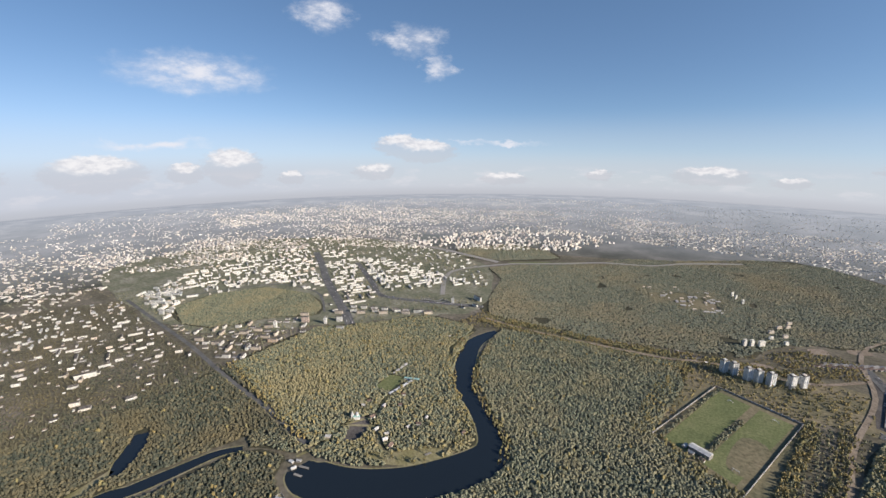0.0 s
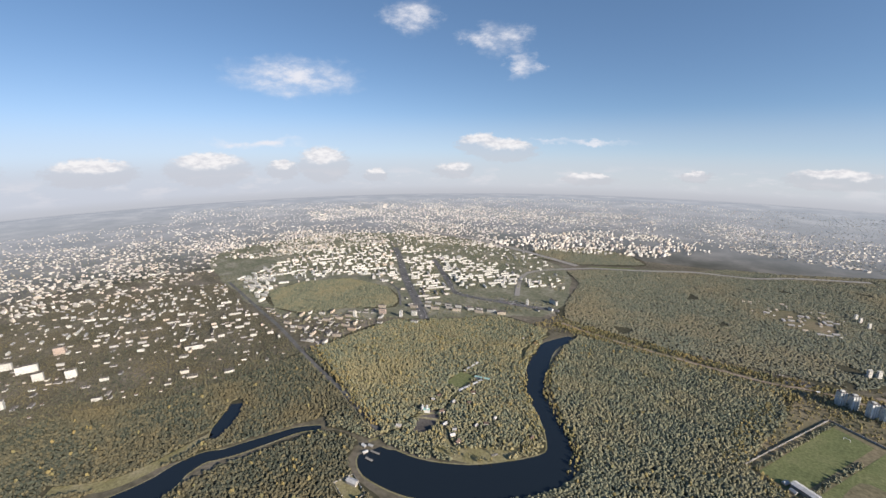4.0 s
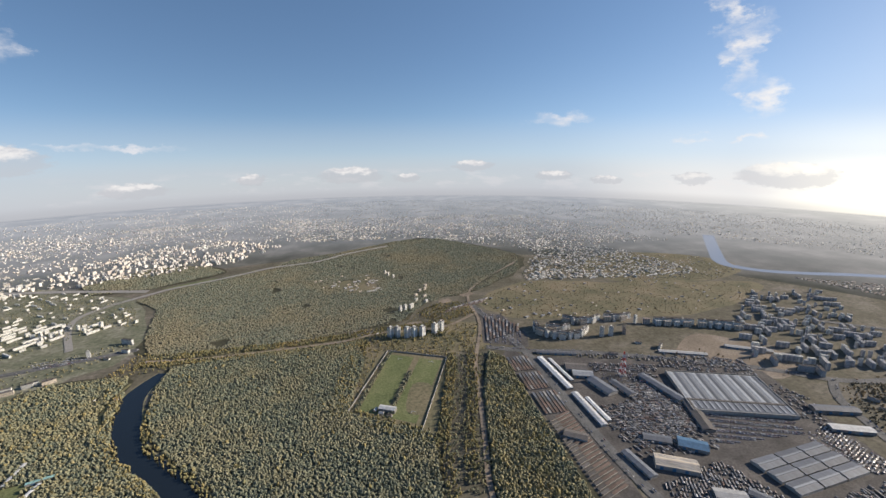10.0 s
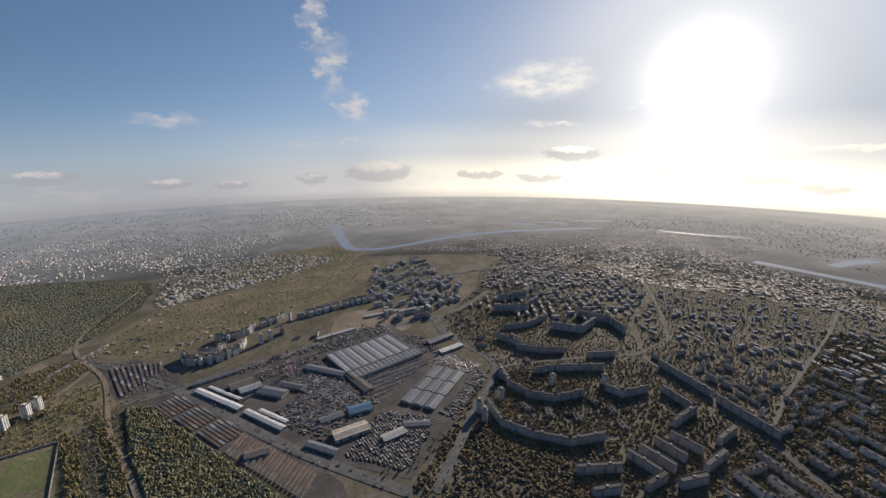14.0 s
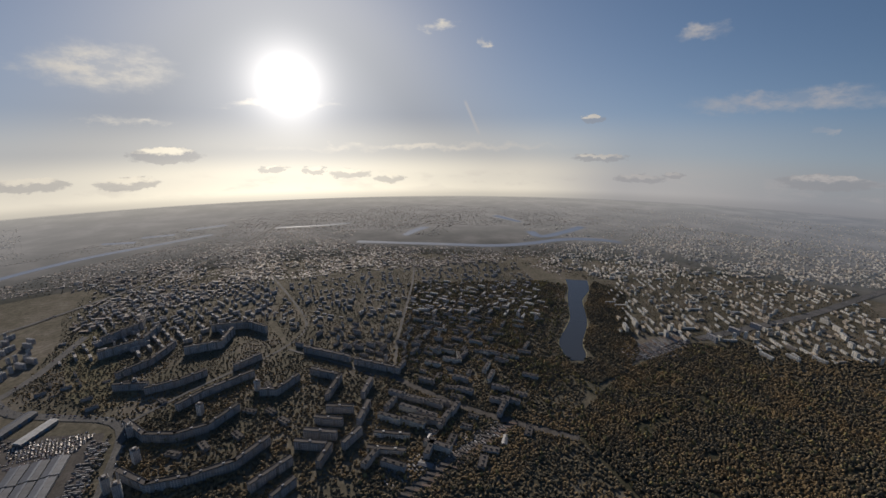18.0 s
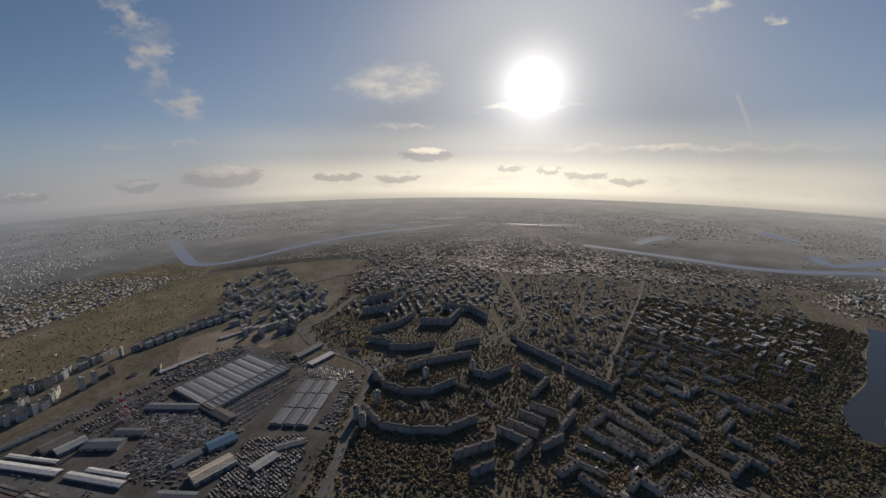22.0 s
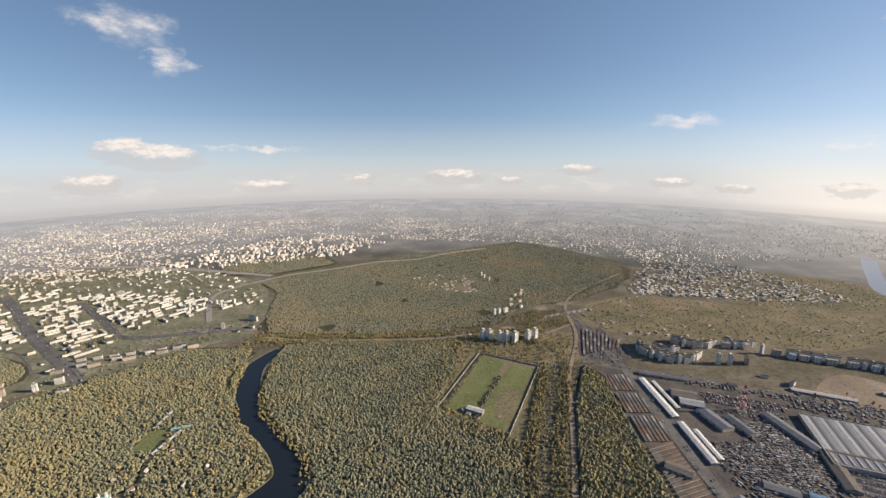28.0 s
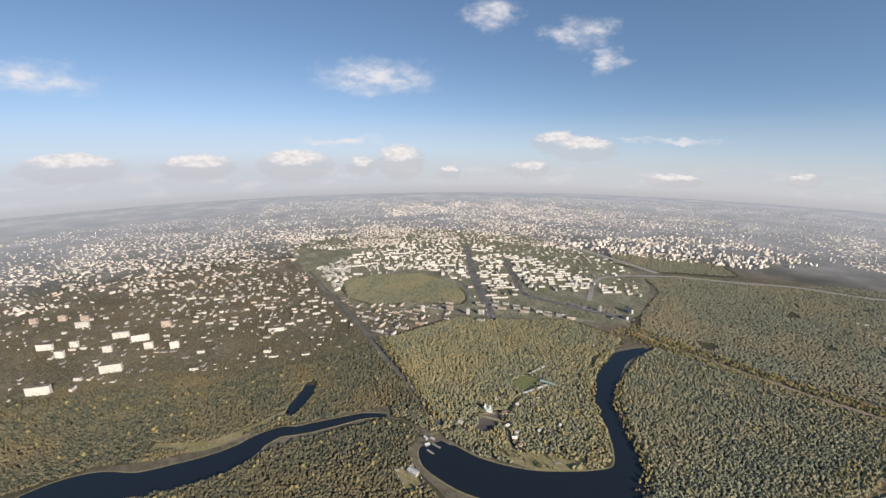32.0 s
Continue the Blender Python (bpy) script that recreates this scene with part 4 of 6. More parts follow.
N_LINES = len(LINES_CLEAR)
KINDS = {
    "white5": (block_house, (58, 12, 5, WHITE_WALL, "long white five-storey panel block with a flat roof")),
    "slab5": (block_house, (92, 12, 5, WHITE_WALL, "very long white five-storey panel slab among trees")),
    "white5s": (block_house, (36, 12, 5, WHITE_WALL, "short white five-storey panel block with a flat roof")),
    "white9": (block_house, (62, 13, 9, WHITE_WALL, "long white nine-storey panel block among trees")),
    "white9s": (block_house, (30, 14, 9, WHITE_WALL, "narrow white nine-storey block with a flat roof")),
    "cream5": (block_house, (46, 13, 5, CREAM_WALL, "cream five-storey brick block with a flat roof")),
    "cream9": (block_house, (40, 14, 9, CREAM_WALL, "cream nine-storey block with a flat roof")),
    "brick9": (block_house, (38, 15, 10, BRICK_WALL, "red-brown brick block of ten storeys")),
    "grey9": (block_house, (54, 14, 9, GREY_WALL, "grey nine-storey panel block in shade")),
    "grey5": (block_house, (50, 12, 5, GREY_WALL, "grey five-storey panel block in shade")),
    "low": (block_house, (26, 14, 2, WHITE_WALL, "low white school building with a flat roof", "school_building", "school")),
    "lowgrey": (block_house, (34, 16, 2, GREY_WALL, "low grey workshop with a flat roof", "workshop", "workshop")),
    "tower12": (tower_house, (WHITE_WALL, 11, "white twelve-storey tower with projecting bays")),
    "tower16": (tower_house, (WHITE_WALL, 15, "white tall tower with vertical bays", 22.0)),
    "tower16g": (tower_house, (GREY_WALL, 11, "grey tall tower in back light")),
    "cottage": (cottage, (WHITE_WALL, RUST, "small white house with a rusty pitched roof")),
    "cottage2": (cottage, (CREAM_WALL, ROOF_PALE, "small cream house with a pale pitched roof")),
    "shed": (shed_house, (30, 12, 5, METAL_ROOF, "grey metal-roofed storage shed")),
    "shedw": (shed_house, (38, 13, 6, WHITE_METAL, "white metal-roofed storage shed")),
}


BEYOND = {}


def house(key, x, y, rz=0.0, size=1.0):
    make, args = KINDS[key]
    size *= shrink(x, y)
    if math.hypot(x, y) > (1120 if x < 0 else 940):
        BEYOND.setdefault(key, []).append((x, y, radians(rz), size, size))
        LINES_CLEAR.append(([(x - 1, y), (x + 1, y)], 9 * shrink(x, y)))
        return None
    LINES_CLEAR.append(([(x - 1, y), (x + 1, y)], 9 * shrink(x, y)))
    return put(stock(key, make, *args), x, y, rz, 0.0, size)


def free(x, y):
    """Which places (arrays) lie off the water, roads and open ground."""
    ok = np.ones(x.shape, bool)
    for line, reach in LINES_CLEAR[:N_LINES]:
        ok &= ~near_line(line, x, y, reach + 5)
    for area in AREAS_CLEAR:
        ok &= ~inside(list(area), x, y)
    return ok


def district(poly, turn, row, gap, kinds, seed, keep=0.85, cross=0.3, size=1.0):
    """Rows of houses in a polygon, some of them set across."""
    rng = random.Random(seed)
    f = shrink(sum(q[0] for q in poly) / len(poly), sum(q[1] for q in poly) / len(poly))
    row, gap = row * f * 1.2, gap * f * 1.12
    c, s = math.cos(radians(turn)), math.sin(radians(turn))
    us = [x * c + y * s for x, y in poly]
    vs = [-x * s + y * c for x, y in poly]
    spots, v = [], min(vs) + row / 2
    while v < max(vs):
        u = min(us) + rng.uniform(0, gap)
        while u < max(us):
            if rng.random() < keep:
                spots.append((u * c - v * s + rng.uniform(-2, 2), u * s + v * c + rng.uniform(-2, 2)))
            u += gap * rng.uniform(0.8, 1.2)
        v += row
    p = np.array(spots)
    for x, y in p[inside(list(poly), p[:, 0], p[:, 1]) & free(p[:, 0], p[:, 1])]:
        house(rng.choice(kinds), float(x), float(y), turn + (90 if rng.random() < cross else 0) + rng.uniform(-3, 3), size)


# the white estate and its neighbours beyond the park
ESTATE = [(-1050, 960), (-989, 1069), (-843, 1075), (-570, 1048), (-539, 1010), (-626, 925), (-690, 850), (-712, 700), (-860, 815)]
UPPER = [(-1090, 975), (-900, 800), (-1010, 745), (-1084, 710), (-1190, 580), (-1330, 640), (-1420, 850), (-1250, 1080), (-1010, 1110)]
for x, y in ((-985, 1046), (-957, 1026), (-930, 1004), (-902, 984), (-875, 965), (-848, 946), (-820, 924), (-792, 904), (-765, 884), (-733, 862)):
    house("white9s", x + 14, y + 12, -36)
house("white9", -905, 1080, 20)
for x, y in ((-640, 960), (-620, 985), (-600, 1010), (-578, 990), (-560, 1020), (-655, 985)):
    house("tower12", x, y, -30)
district(ESTATE, 54, 46, 70, ("slab5", "slab5", "white5", "white5s", "slab5", "white9s"), 41, 0.88, 0.2, 0.8)
district(UPPER, 62, 50, 76, ("slab5", "white5", "slab5", "white5s", "cream5", "white9s"), 42, 0.8, 0.2, 0.84)
FRINGE = [(-1300, 1240), (-900, 1330), (-700, 1250), (-560, 1170), (-480, 1000), (-540, 1010), (-570, 1048), (-843, 1075), (-1010, 1110), (-1250, 1085), (-1420, 860)]
district(FRINGE, 64, 52, 84, ("slab5", "white5", "white5s", "low", "white9s"), 52, 0.55, 0.25, 0.66)
district([(-1330, 640), (-1240, 470), (-990, 440), (-1180, 560), (-1190, 580)], 20, 40, 70, ("white5", "slab5", "low", "white5s"), 53, 0.9, 0.4)
for i in range(9):
    house(("cream5", "white5s")[i % 2], -706 + 23 * i, 672 + 13 * i + 12 * (i % 2), 24 + 6 * (i % 3))
for i in range(8):
    house("white5s", -700 + 25 * i, 716 + 9 * i, 22)
for k, x, y, r in (("tower12", -508, 866, 20), ("white9", -462, 912, -22), ("white5s", -448, 872, -20), ("low", -470, 850, -20), ("brick9", -735, 598, 30), ("cream5", -765, 622, 30), ("tower12", -690, 615, 25), ("white9s", -672, 640, 25),
                   ("low", -803, 470, 12), ("low", -785, 452, -40), ("low", -830, 480, 60), ("low", -700, 560, 25), ("white5s", -640, 610, 22), ("cottage", -740, 540, 10), ("cottage2", -720, 575, 40), ("tower12", -770, 545, 20)):
    house(k, x, y, r)
district([(-1110, 432), (-1000, 432), (-880, 462), (-850, 540), (-770, 620), (-715, 600), (-705, 400), (-860, 398), (-1000, 412)], 28, 34, 40, ("low", "lowgrey", "white5s", "cottage2", "low", "cream5"), 58, 0.62, 0.4, 0.9)
district([(-1240, 450), (-1110, 470), (-1090, 600), (-1010, 720), (-880, 745), (-760, 700), (-740, 650), (-700, 700), (-860, 815), (-1010, 780), (-1190, 640)], 60, 40, 56, ("white5", "low", "white5s", "lowgrey", "slab5", "white9s"), 59, 0.6, 0.4, 0.9)
# the leafy town in the west
WEST_TOWN = [(-1242, 440), (-990, 405), (-715, 375), (-725, 270), (-760, 150), (-815, 45), (-880, -170), (-1150, -300), (-1320, -200), (-1350, 300)]
for k, x, y, r in (("white9", -1080, -140, 60), ("white9s", -1060, -95, 60), ("white9", -1166, -84, 60), ("white9", -1052, -20, 70), ("white9", -1010, 10, 75), ("white9", -884, -135, 66), ("white9", -897, -41, 70), ("white9s", -1022, -115, 62), ("white9s", -993, -44, 70), ("brick9", -1055, 60, 70),
                   ("brick9", -1240, -120, 60), ("brick9", -1260, -170, 60), ("brick9", -1205, -80, 60), ("white9s", -960, 20, 75), ("white9s", -930, 60, 75), ("low", -860, 215, 60), ("white5", -880, 240, 65), ("low", -770, 200, 60), ("low", -740, 250, 70)):
    house(k, x, y, r, 1.25)
district([(-1242, 440), (-990, 405), (-860, 395), (-870, 250), (-1010, 120), (-1150, 60), (-1330, 100)], 64, 50, 62, ("white5", "slab5", "white5s", "low", "grey5", "cream5", "white5s", "lowgrey"), 43, 0.6, 0.45, 0.74)
district(WEST_TOWN, 60, 36, 40, ("cottage", "white5s", "low", "cottage2", "lowgrey", "cottage"), 44, 0.34, 0.4, 0.8)
# the manor by the pond
for i, (x, y) in enumerate(HOMES[:17]):
    house(("cottage2", "cottage", "cottage2", "cottage")[i % 4], x, y, 48 + (i * 37) % 90 - 30, 0.8 + 0.1 * (i % 4))


def church(x, y, rz):
    root = tagged(new("church"), "small white church with a dome and bell tower in the park", "church")
    root.matrix_basis = pose(x, y, 0.2, 0, 0, rz)
    part("nave", one_box(0, 0, 0, 16, 10, 8), WHITE_PAINT, root)
    bm = bmesh.new()
    gable(bm, 0, 0, 8.01, 16.6, 10.8, 2.4)
    part("roof", bm, GREEN_ROOF, root)
    bm = bmesh.new()
    bmesh.ops.create_cone(bm, segments=16, radius1=3.6, radius2=3.6, depth=5, cap_ends=True, matrix=pose(1, 0, 12))
    part("drum", bm, WHITE_PAINT, root)
    bm = bmesh.new()
    bmesh.ops.create_uvsphere(bm, u_segments=16, v_segments=10, radius=3.9, matrix=pose(1, 0, 14.5) @ Matrix.Diagonal((1, 1, 1.15, 1)))
    part("dome", bm, ROOF_PALE, root)
    part("bell_tower", one_box(-10, 0, 0, 5, 5, 15), WHITE_PAINT, root)
    bm = bmesh.new()
    bmesh.ops.create_cone(bm, segments=8, radius1=3.2, radius2=0.2, depth=6, cap_ends=True, matrix=pose(-10, 0, 18))
    part("spire", bm, ROOF_PALE, root)
    return root


church(-398, 399, 35).scale = (0.6, 0.6, 0.6)
put([shed_house(14, 7, 4, WHITE_METAL, "white shed on a fenced lot among trees", "boat_shed"), False], -368, 241, 15, 0.35)


def pier(x, y, rz, length):
    root = tagged(new("boat_pier"), "pale wooden boat pier reaching into the pond", "pier", group="piers")
    root.matrix_basis = pose(x, y, 0.4, 0, 0, rz)
    part("deck", one_box(0, 0, 0.5, length, 3.0, 0.25), CONCRETE, root)
    for i in range(int(length / 5) + 1):
        for s in (-1.2, 1.2):
            part("pile", one_box(-length / 2 + 0.3 + i * (length - 0.6) / int(length / 5), s, -0.3, 0.3, 0.3, 0.8), BARK, root)
    return root


pier(-388, 292, 15, 14)
pier(-384, 279, 10, 12)
pier(-268, 392, 60, 9)
for x, y, r in ((-402, 296, 20), (-398, 284, 70), (-409, 290, 0)):
    put(stock("boat_house", shed_house, 11, 6, 3.2, WHITE_METAL, "white-roofed boat house at the pond's end", "boat_house", 1.2), x, y, r, 0.3, 0.62)

# the seven towers and the blocks behind them
for x, y, r in ((62, 822, 36), (96, 812, 36), (127, 811, 40), (155, 820, 44)):
    house("tower16", x, y + 6, r, 1.06)
for x, y, r in ((76, 820, 36), (110, 812, 38), (171, 830, 46)):
    house("tower16", x, y + 6, r, 1.06)
for x, y in ((98, 960), (110, 965)):
    house("tower12", x, y, 38)
house("white9s", 126, 974, 42)
for x, y, r in ((164, 1087, 40), (170, 1041, 38), (168, 1005, 42), (145, 1019, 38), (181, 1100, 40), (148, 1052, 38), (186, 1125, 36)):
    house("cream9" if y > 1030 else "white9s", x, y, r, 0.7)
for x, y in ((86, 1266), (93, 1246), (106, 1218)):
    house("tower12", x, y, 36)
district([(-120, 1240), (-25, 1285), (60, 1245), (100, 1150), (60, 1105), (-29, 1115), (-100, 1165)], 20, 30, 42, ("low", "cottage", "cottage2", "lowgrey"), 45, 0.42)
for x, y, r in ((0, 850, 10), (20, 858, 10), (36, 846, 30), (-12, 868, 0)):
    house("lowgrey" if r == 10 else "cottage2", x, y, r)

# the crescent beyond the market
for k, x, y, r in (("tower16", 492, 736, 60), ("tower16", 512, 735, 60), ("brick9", 545, 738, 60), ("brick9", 622, 770, -20), ("tower16", 600, 778, 20), ("lowgrey", 430, 775, 0), ("low", 545, 690, -25), ("lowgrey", 470, 660, -20), ("white5s", 575, 665, 40)):
    house(k, x, y, r)
district([(716, 600), (745, 505), (985, 510), (1204, 844), (1010, 880), (840, 745)], -30, 46, 44, ("tower16g", "grey9", "grey9", "white9s"), 46, 0.48, 0.4)
NORTH_YARDS = [(472, 1115), (675, 1460), (923, 1447), (1045, 1050), (842, 1060)]
district(NORTH_YARDS, 20, 46, 52, ("shedw", "shed", "low", "shedw", "white5s"), 47, 0.75)


# ---- chains of long blocks in the estate ----
def chain(points, storeys, wall, label, depth=7.0):
    """A block that bends along a line: one wall piece and roof for each straight."""
    h = storeys * 1.25 + 0.8
    reach = 1.5 if wall is WHITE_WALL else 0.8
    root = tagged(new("bent_apartment_block"), label, "apartment block", group="bent blocks")
    cx, cy = np.mean([q[0] for q in points]), np.mean([q[1] for q in points])
    root.location = (cx, cy, 0)
    for (x0, y0), (x1, y1) in zip(points, points[1:]):
        d, a = math.hypot(x1 - x0, y1 - y0), math.degrees(math.atan2(y1 - y0, x1 - x0))
        mx, my = (x0 + x1) / 2 - cx, (y0 + y1) / 2 - cy
        seg = part("wall", one_box(0, 0, 0, d + 3, depth, h), wall, root)
        seg.matrix_basis = pose(mx, my, 0, 0, 0, a)
        bm = bmesh.new()
        box(bm, 0, 0, h + 0.004, d + 3.4, depth + 0.5, 0.4)
        for s in (1, -1):
            box(bm, 0, s * depth / 2, h + 0.41, d + 3.4, 0.4, 0.8)
        part("roof", bm, ROOF, seg)
        for i in range(max(1, int(d / 22))):
            part("roof_head", one_box((i + 0.5) / max(1, int(d / 22)) * d - d / 2, 0, h + 0.41, 3.2, 2.4, 1.4), wall, seg)
        for i in range(int(d / 13)):
            for s in (1, -1):
                part("balcony", one_box((i + 0.5) / int(d / 13) * d - d / 2, s * (depth / 2 + reach / 2), 1.4, 3.0, reach, h - 1.9), WHITE_PAINT if wall is WHITE_WALL else CONCRETE, seg)
    for q0, q1 in zip(points, points[1:]):
        LINES_CLEAR.append(([q0, q1], depth / 2 + 3))
    return root


CHAINS = ((((646, 275), (604, 240), (592, 200), (601, 161), (640, 128)), 9), (((536, 246), (502, 207), (501, 162), (512, 114), (547, 78)), 9), (((668, 216), (697, 186), (716, 154), (739, 117)), 9),
          (((674, 98), (667, 74), (703, 42)), 9), (((717, 19), (681, -27), (628, -3)), 9), (((864, 250), (872, 189), (934, 176)), 12), (((733, 277), (745, 231), (767, 196)), 9), (((760, 330), (750, 280)), 9),
          (((596, -2), (583, -38)), 9), (((573, 15), (557, -20)), 9), (((548, 30), (530, -10)), 9), (((528, 42), (512, 5)), 9), (((654, -76), (616, -58)), 9), (((590, -63), (551, -44)), 9), (((508, -1), (481, 14)), 9),
          (((498, 48), (466, 92)), 9), (((460, 43), (440, 66)), 9), (((506, -19), (530, -43)), 9), (((493, -50), (473, -94)), 5), (((521, -63), (502, -106)), 5), (((806, 30), (742, -48)), 9), (((730, -58), (672, -128)), 9),
          (((800, 110), (770, 150)), 9), (((900, 280), (840, 300), (800, 340)), 9), (((960, 220), (960, 150), (920, 110)), 12), (((1000, 330), (930, 340), (890, 400)), 12), (((960, 420), (1020, 370), (1070, 380)), 12))
for pts in (((376, 812), (371, 784), (390, 757), (420, 744), (450, 746), (474, 764)), ((452, 828), (476, 806), (505, 802), (530, 812)), ((545, 812), (575, 802), (604, 806)), ((640, 768), (676, 756), (716, 742)), ((728, 738), (772, 720), (806, 700)), ((395, 792), (420, 776), (440, 780))):
    for q0, q1 in zip(pts, pts[1:]):
        d = math.hypot(q1[0] - q0[0], q1[1] - q0[1])
        for k in range(max(1, int(d / 15))):
            t = (k + 0.5) / max(1, int(d / 15))
            house(("tower12", "white9s", "cream9")[(k + int(q0[0])) % 3], q0[0] + (q1[0] - q0[0]) * t - 7, q0[1] + (q1[1] - q0[1]) * t - 8, math.degrees(math.atan2(q1[1] - q0[1], q1[0] - q0[0])), 0.95)
    chain(pts, 10, WHITE_WALL, "bent white panel block with pale bays before a meadow", 6.5)
for pts, st in CHAINS:
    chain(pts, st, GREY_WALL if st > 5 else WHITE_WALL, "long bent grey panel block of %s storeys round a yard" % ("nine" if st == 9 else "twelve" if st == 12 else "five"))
for x, y, r in ((620, 262, 20), (560, 236, 40), (515, 252, 30), (500, 235, 20), (646, 180, 60), (760, 300, 20), (690, 105, 40)):
    house("tower16g", x, y, r)
for x, y, r in ((565, 160, 30), (575, 120, 35), (620, 80, 40), (630, 110, 60), (700, 90, 20), (560, 195, 60), (590, 60, 40), (700, 245, 40)):
    house("lowgrey", x, y, r)
EAST_TOWN = [(840, 60), (690, -125), (790, -400), (1000, -600), (1250, -640), (1300, 60), (1000, 100)]
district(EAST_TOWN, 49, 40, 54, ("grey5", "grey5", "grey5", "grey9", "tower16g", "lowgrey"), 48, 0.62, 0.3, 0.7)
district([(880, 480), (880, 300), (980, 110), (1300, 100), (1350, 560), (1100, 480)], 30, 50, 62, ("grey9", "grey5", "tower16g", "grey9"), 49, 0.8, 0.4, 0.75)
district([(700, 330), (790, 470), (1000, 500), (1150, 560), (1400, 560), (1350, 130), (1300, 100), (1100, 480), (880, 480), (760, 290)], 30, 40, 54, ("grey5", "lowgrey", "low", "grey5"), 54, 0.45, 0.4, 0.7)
district(MEADOW_N, 25, 46, 70, ("shed", "low", "lowgrey", "cottage"), 55, 0.3, 0.4, 0.7)
district(MEADOW_FAR, 25, 46, 60, ("shed", "low", "lowgrey"), 56, 0.4, 0.4, 0.7)
for k, x, y, r in (("white5", 729, -210, 30), ("white5", 690, -245, -10), ("white5s", 692, -300, 40), ("grey5", 655, -317, 40), ("grey5", 560, -170, 60), ("lowgrey", 600, -200, 60), ("tower16g", 800, -470, 30), ("tower16g", 830, -440, 30)):
    house(k, x, y, r)
district([(600, -150), (550, -260), (470, -300), (420, -200), (420, -90), (490, -110)], 55, 34, 44, ("lowgrey", "shed", "grey5"), 50, 0.55)
district([(430, -30), (660, -112), (800, -158), (1150, -266), (1080, -560), (960, -600), (780, -470), (640, -360), (540, -330), (470, -280)], 49, 50, 66, ("grey5", "lowgrey", "grey5", "low", "white5"), 57, 0.7, 0.3, 1.0)
# the sunlit town in the south
SOUTH_TOWN = [(690, -610), (996, -796), (965, -1145), (720, -1400), (416, -1049), (455, -900), (600, -770)]
for k, x, y, r in (("white9", 700, -630, 60), ("white9", 716, -668, 60), ("white9s", 650, -690, 60), ("white9s", 670, -720, 60), ("grey9", 606, -765, 80), ("grey9", 619, -840, 88), ("grey9", 622, -905, 88), ("tower12", 596, -812, 10), ("tower12", 593, -839, 10), ("tower12", 588, -866, 10),
                   ("cream9", 640, -960, 70), ("tower16", 584, -1023, 20), ("white9", 596, -1080, 70), ("white9", 560, -1060, 60), ("white9", 530, -1030, 50), ("white9s", 500, -1000, 60), ("tower12", 438, -975, 20), ("white9", 405, -990, 60), ("white9", 416, -1049, 60), ("white9s", 470, -960, 60),
                   ("white5", 520, -800, 80), ("white5", 500, -840, 80), ("white5", 480, -880, 80), ("cream5", 530, -880, 80)):
    house(k, x, y, r - 85, 1.1)
district(SOUTH_TOWN, -20, 42, 52, ("white5", "cream5", "white9s", "white5s", "cream9", "slab5"), 51, 0.6, 0.25, 0.76)


# ---- the market ----
def market_hall():
    root = tagged(new("market_hall"), "huge flat market hall with a striped translucent roof", "market hall")
    root.matrix_basis = pose(569, 502, 0.2, 0, 0, -19)
    part("wall", one_box(0, 0, 0, 146, 112, 5), CONCRETE, root)
    for i in range(16):
        x = -67.5 + 9 * i
        bm = bmesh.new()
        gable(bm, x, 14, 5.01, 78, 8.4, 0.45)
        bmesh.ops.rotate(bm, cent=(x, 14, 5), matrix=Matrix.Rotation(radians(90), 3, "Z"), verts=bm.verts)
        part("roof_bay", bm, METAL_ROOF if i % 2 else SKYLIGHT, root)
        part("roof_light", one_box(x, -42, 5.01, 3.2, 20, 0.7), SKYLIGHT, root)
    part("roof_walk", one_box(0, -28.5, 5.01, 144, 4.0, 0.4), ROOF, root)
    part("front_roof", one_box(0, -42, 4.9, 144, 23, 0.15), METAL_ROOF, root)
    for sx, sy, px, py in ((147, 1.0, 0, 56), (147, 1.0, 0, -56), (1.0, 112, 73, 0), (1.0, 112, -73, 0)):
        part("parapet", one_box(px, py, 0, sx, sy, 6.2), CONCRETE, root)
    return root


market_hall()


def storage_hall():
    root = tagged(new("storage_hall"), "grey low storage hall with a white roof ridge", "storage hall", group="storage halls")
    part("wall", one_box(0, 0, 0, 37, 18.6, 3.6), CONCRETE, root)
    for s in (1, -1):
        bm = bmesh.new()
        box(bm, 0, s * 4.9, 3.61, 37.3, 9.0, 0.3)
        for v in bm.verts:
            v.co.z += max(0.0, 1.0 - abs(v.co.y) / 9.4)
        part("roof", bm, METAL_ROOF, root)
    part("ridge_light", one_box(0, 0, 4.3, 37, 2.6, 1.0), SKYLIGHT, root)
    return root


first = [storage_hall(), False]
for i in range(3):
    for j in range(3):
        put(first, 472 + 39.7 * (i + 0.5) + 3.0 * (j + 0.5), 370 + 3.7 * (i + 0.5) - 20.0 * (j + 0.5), 5.3, 0.2)


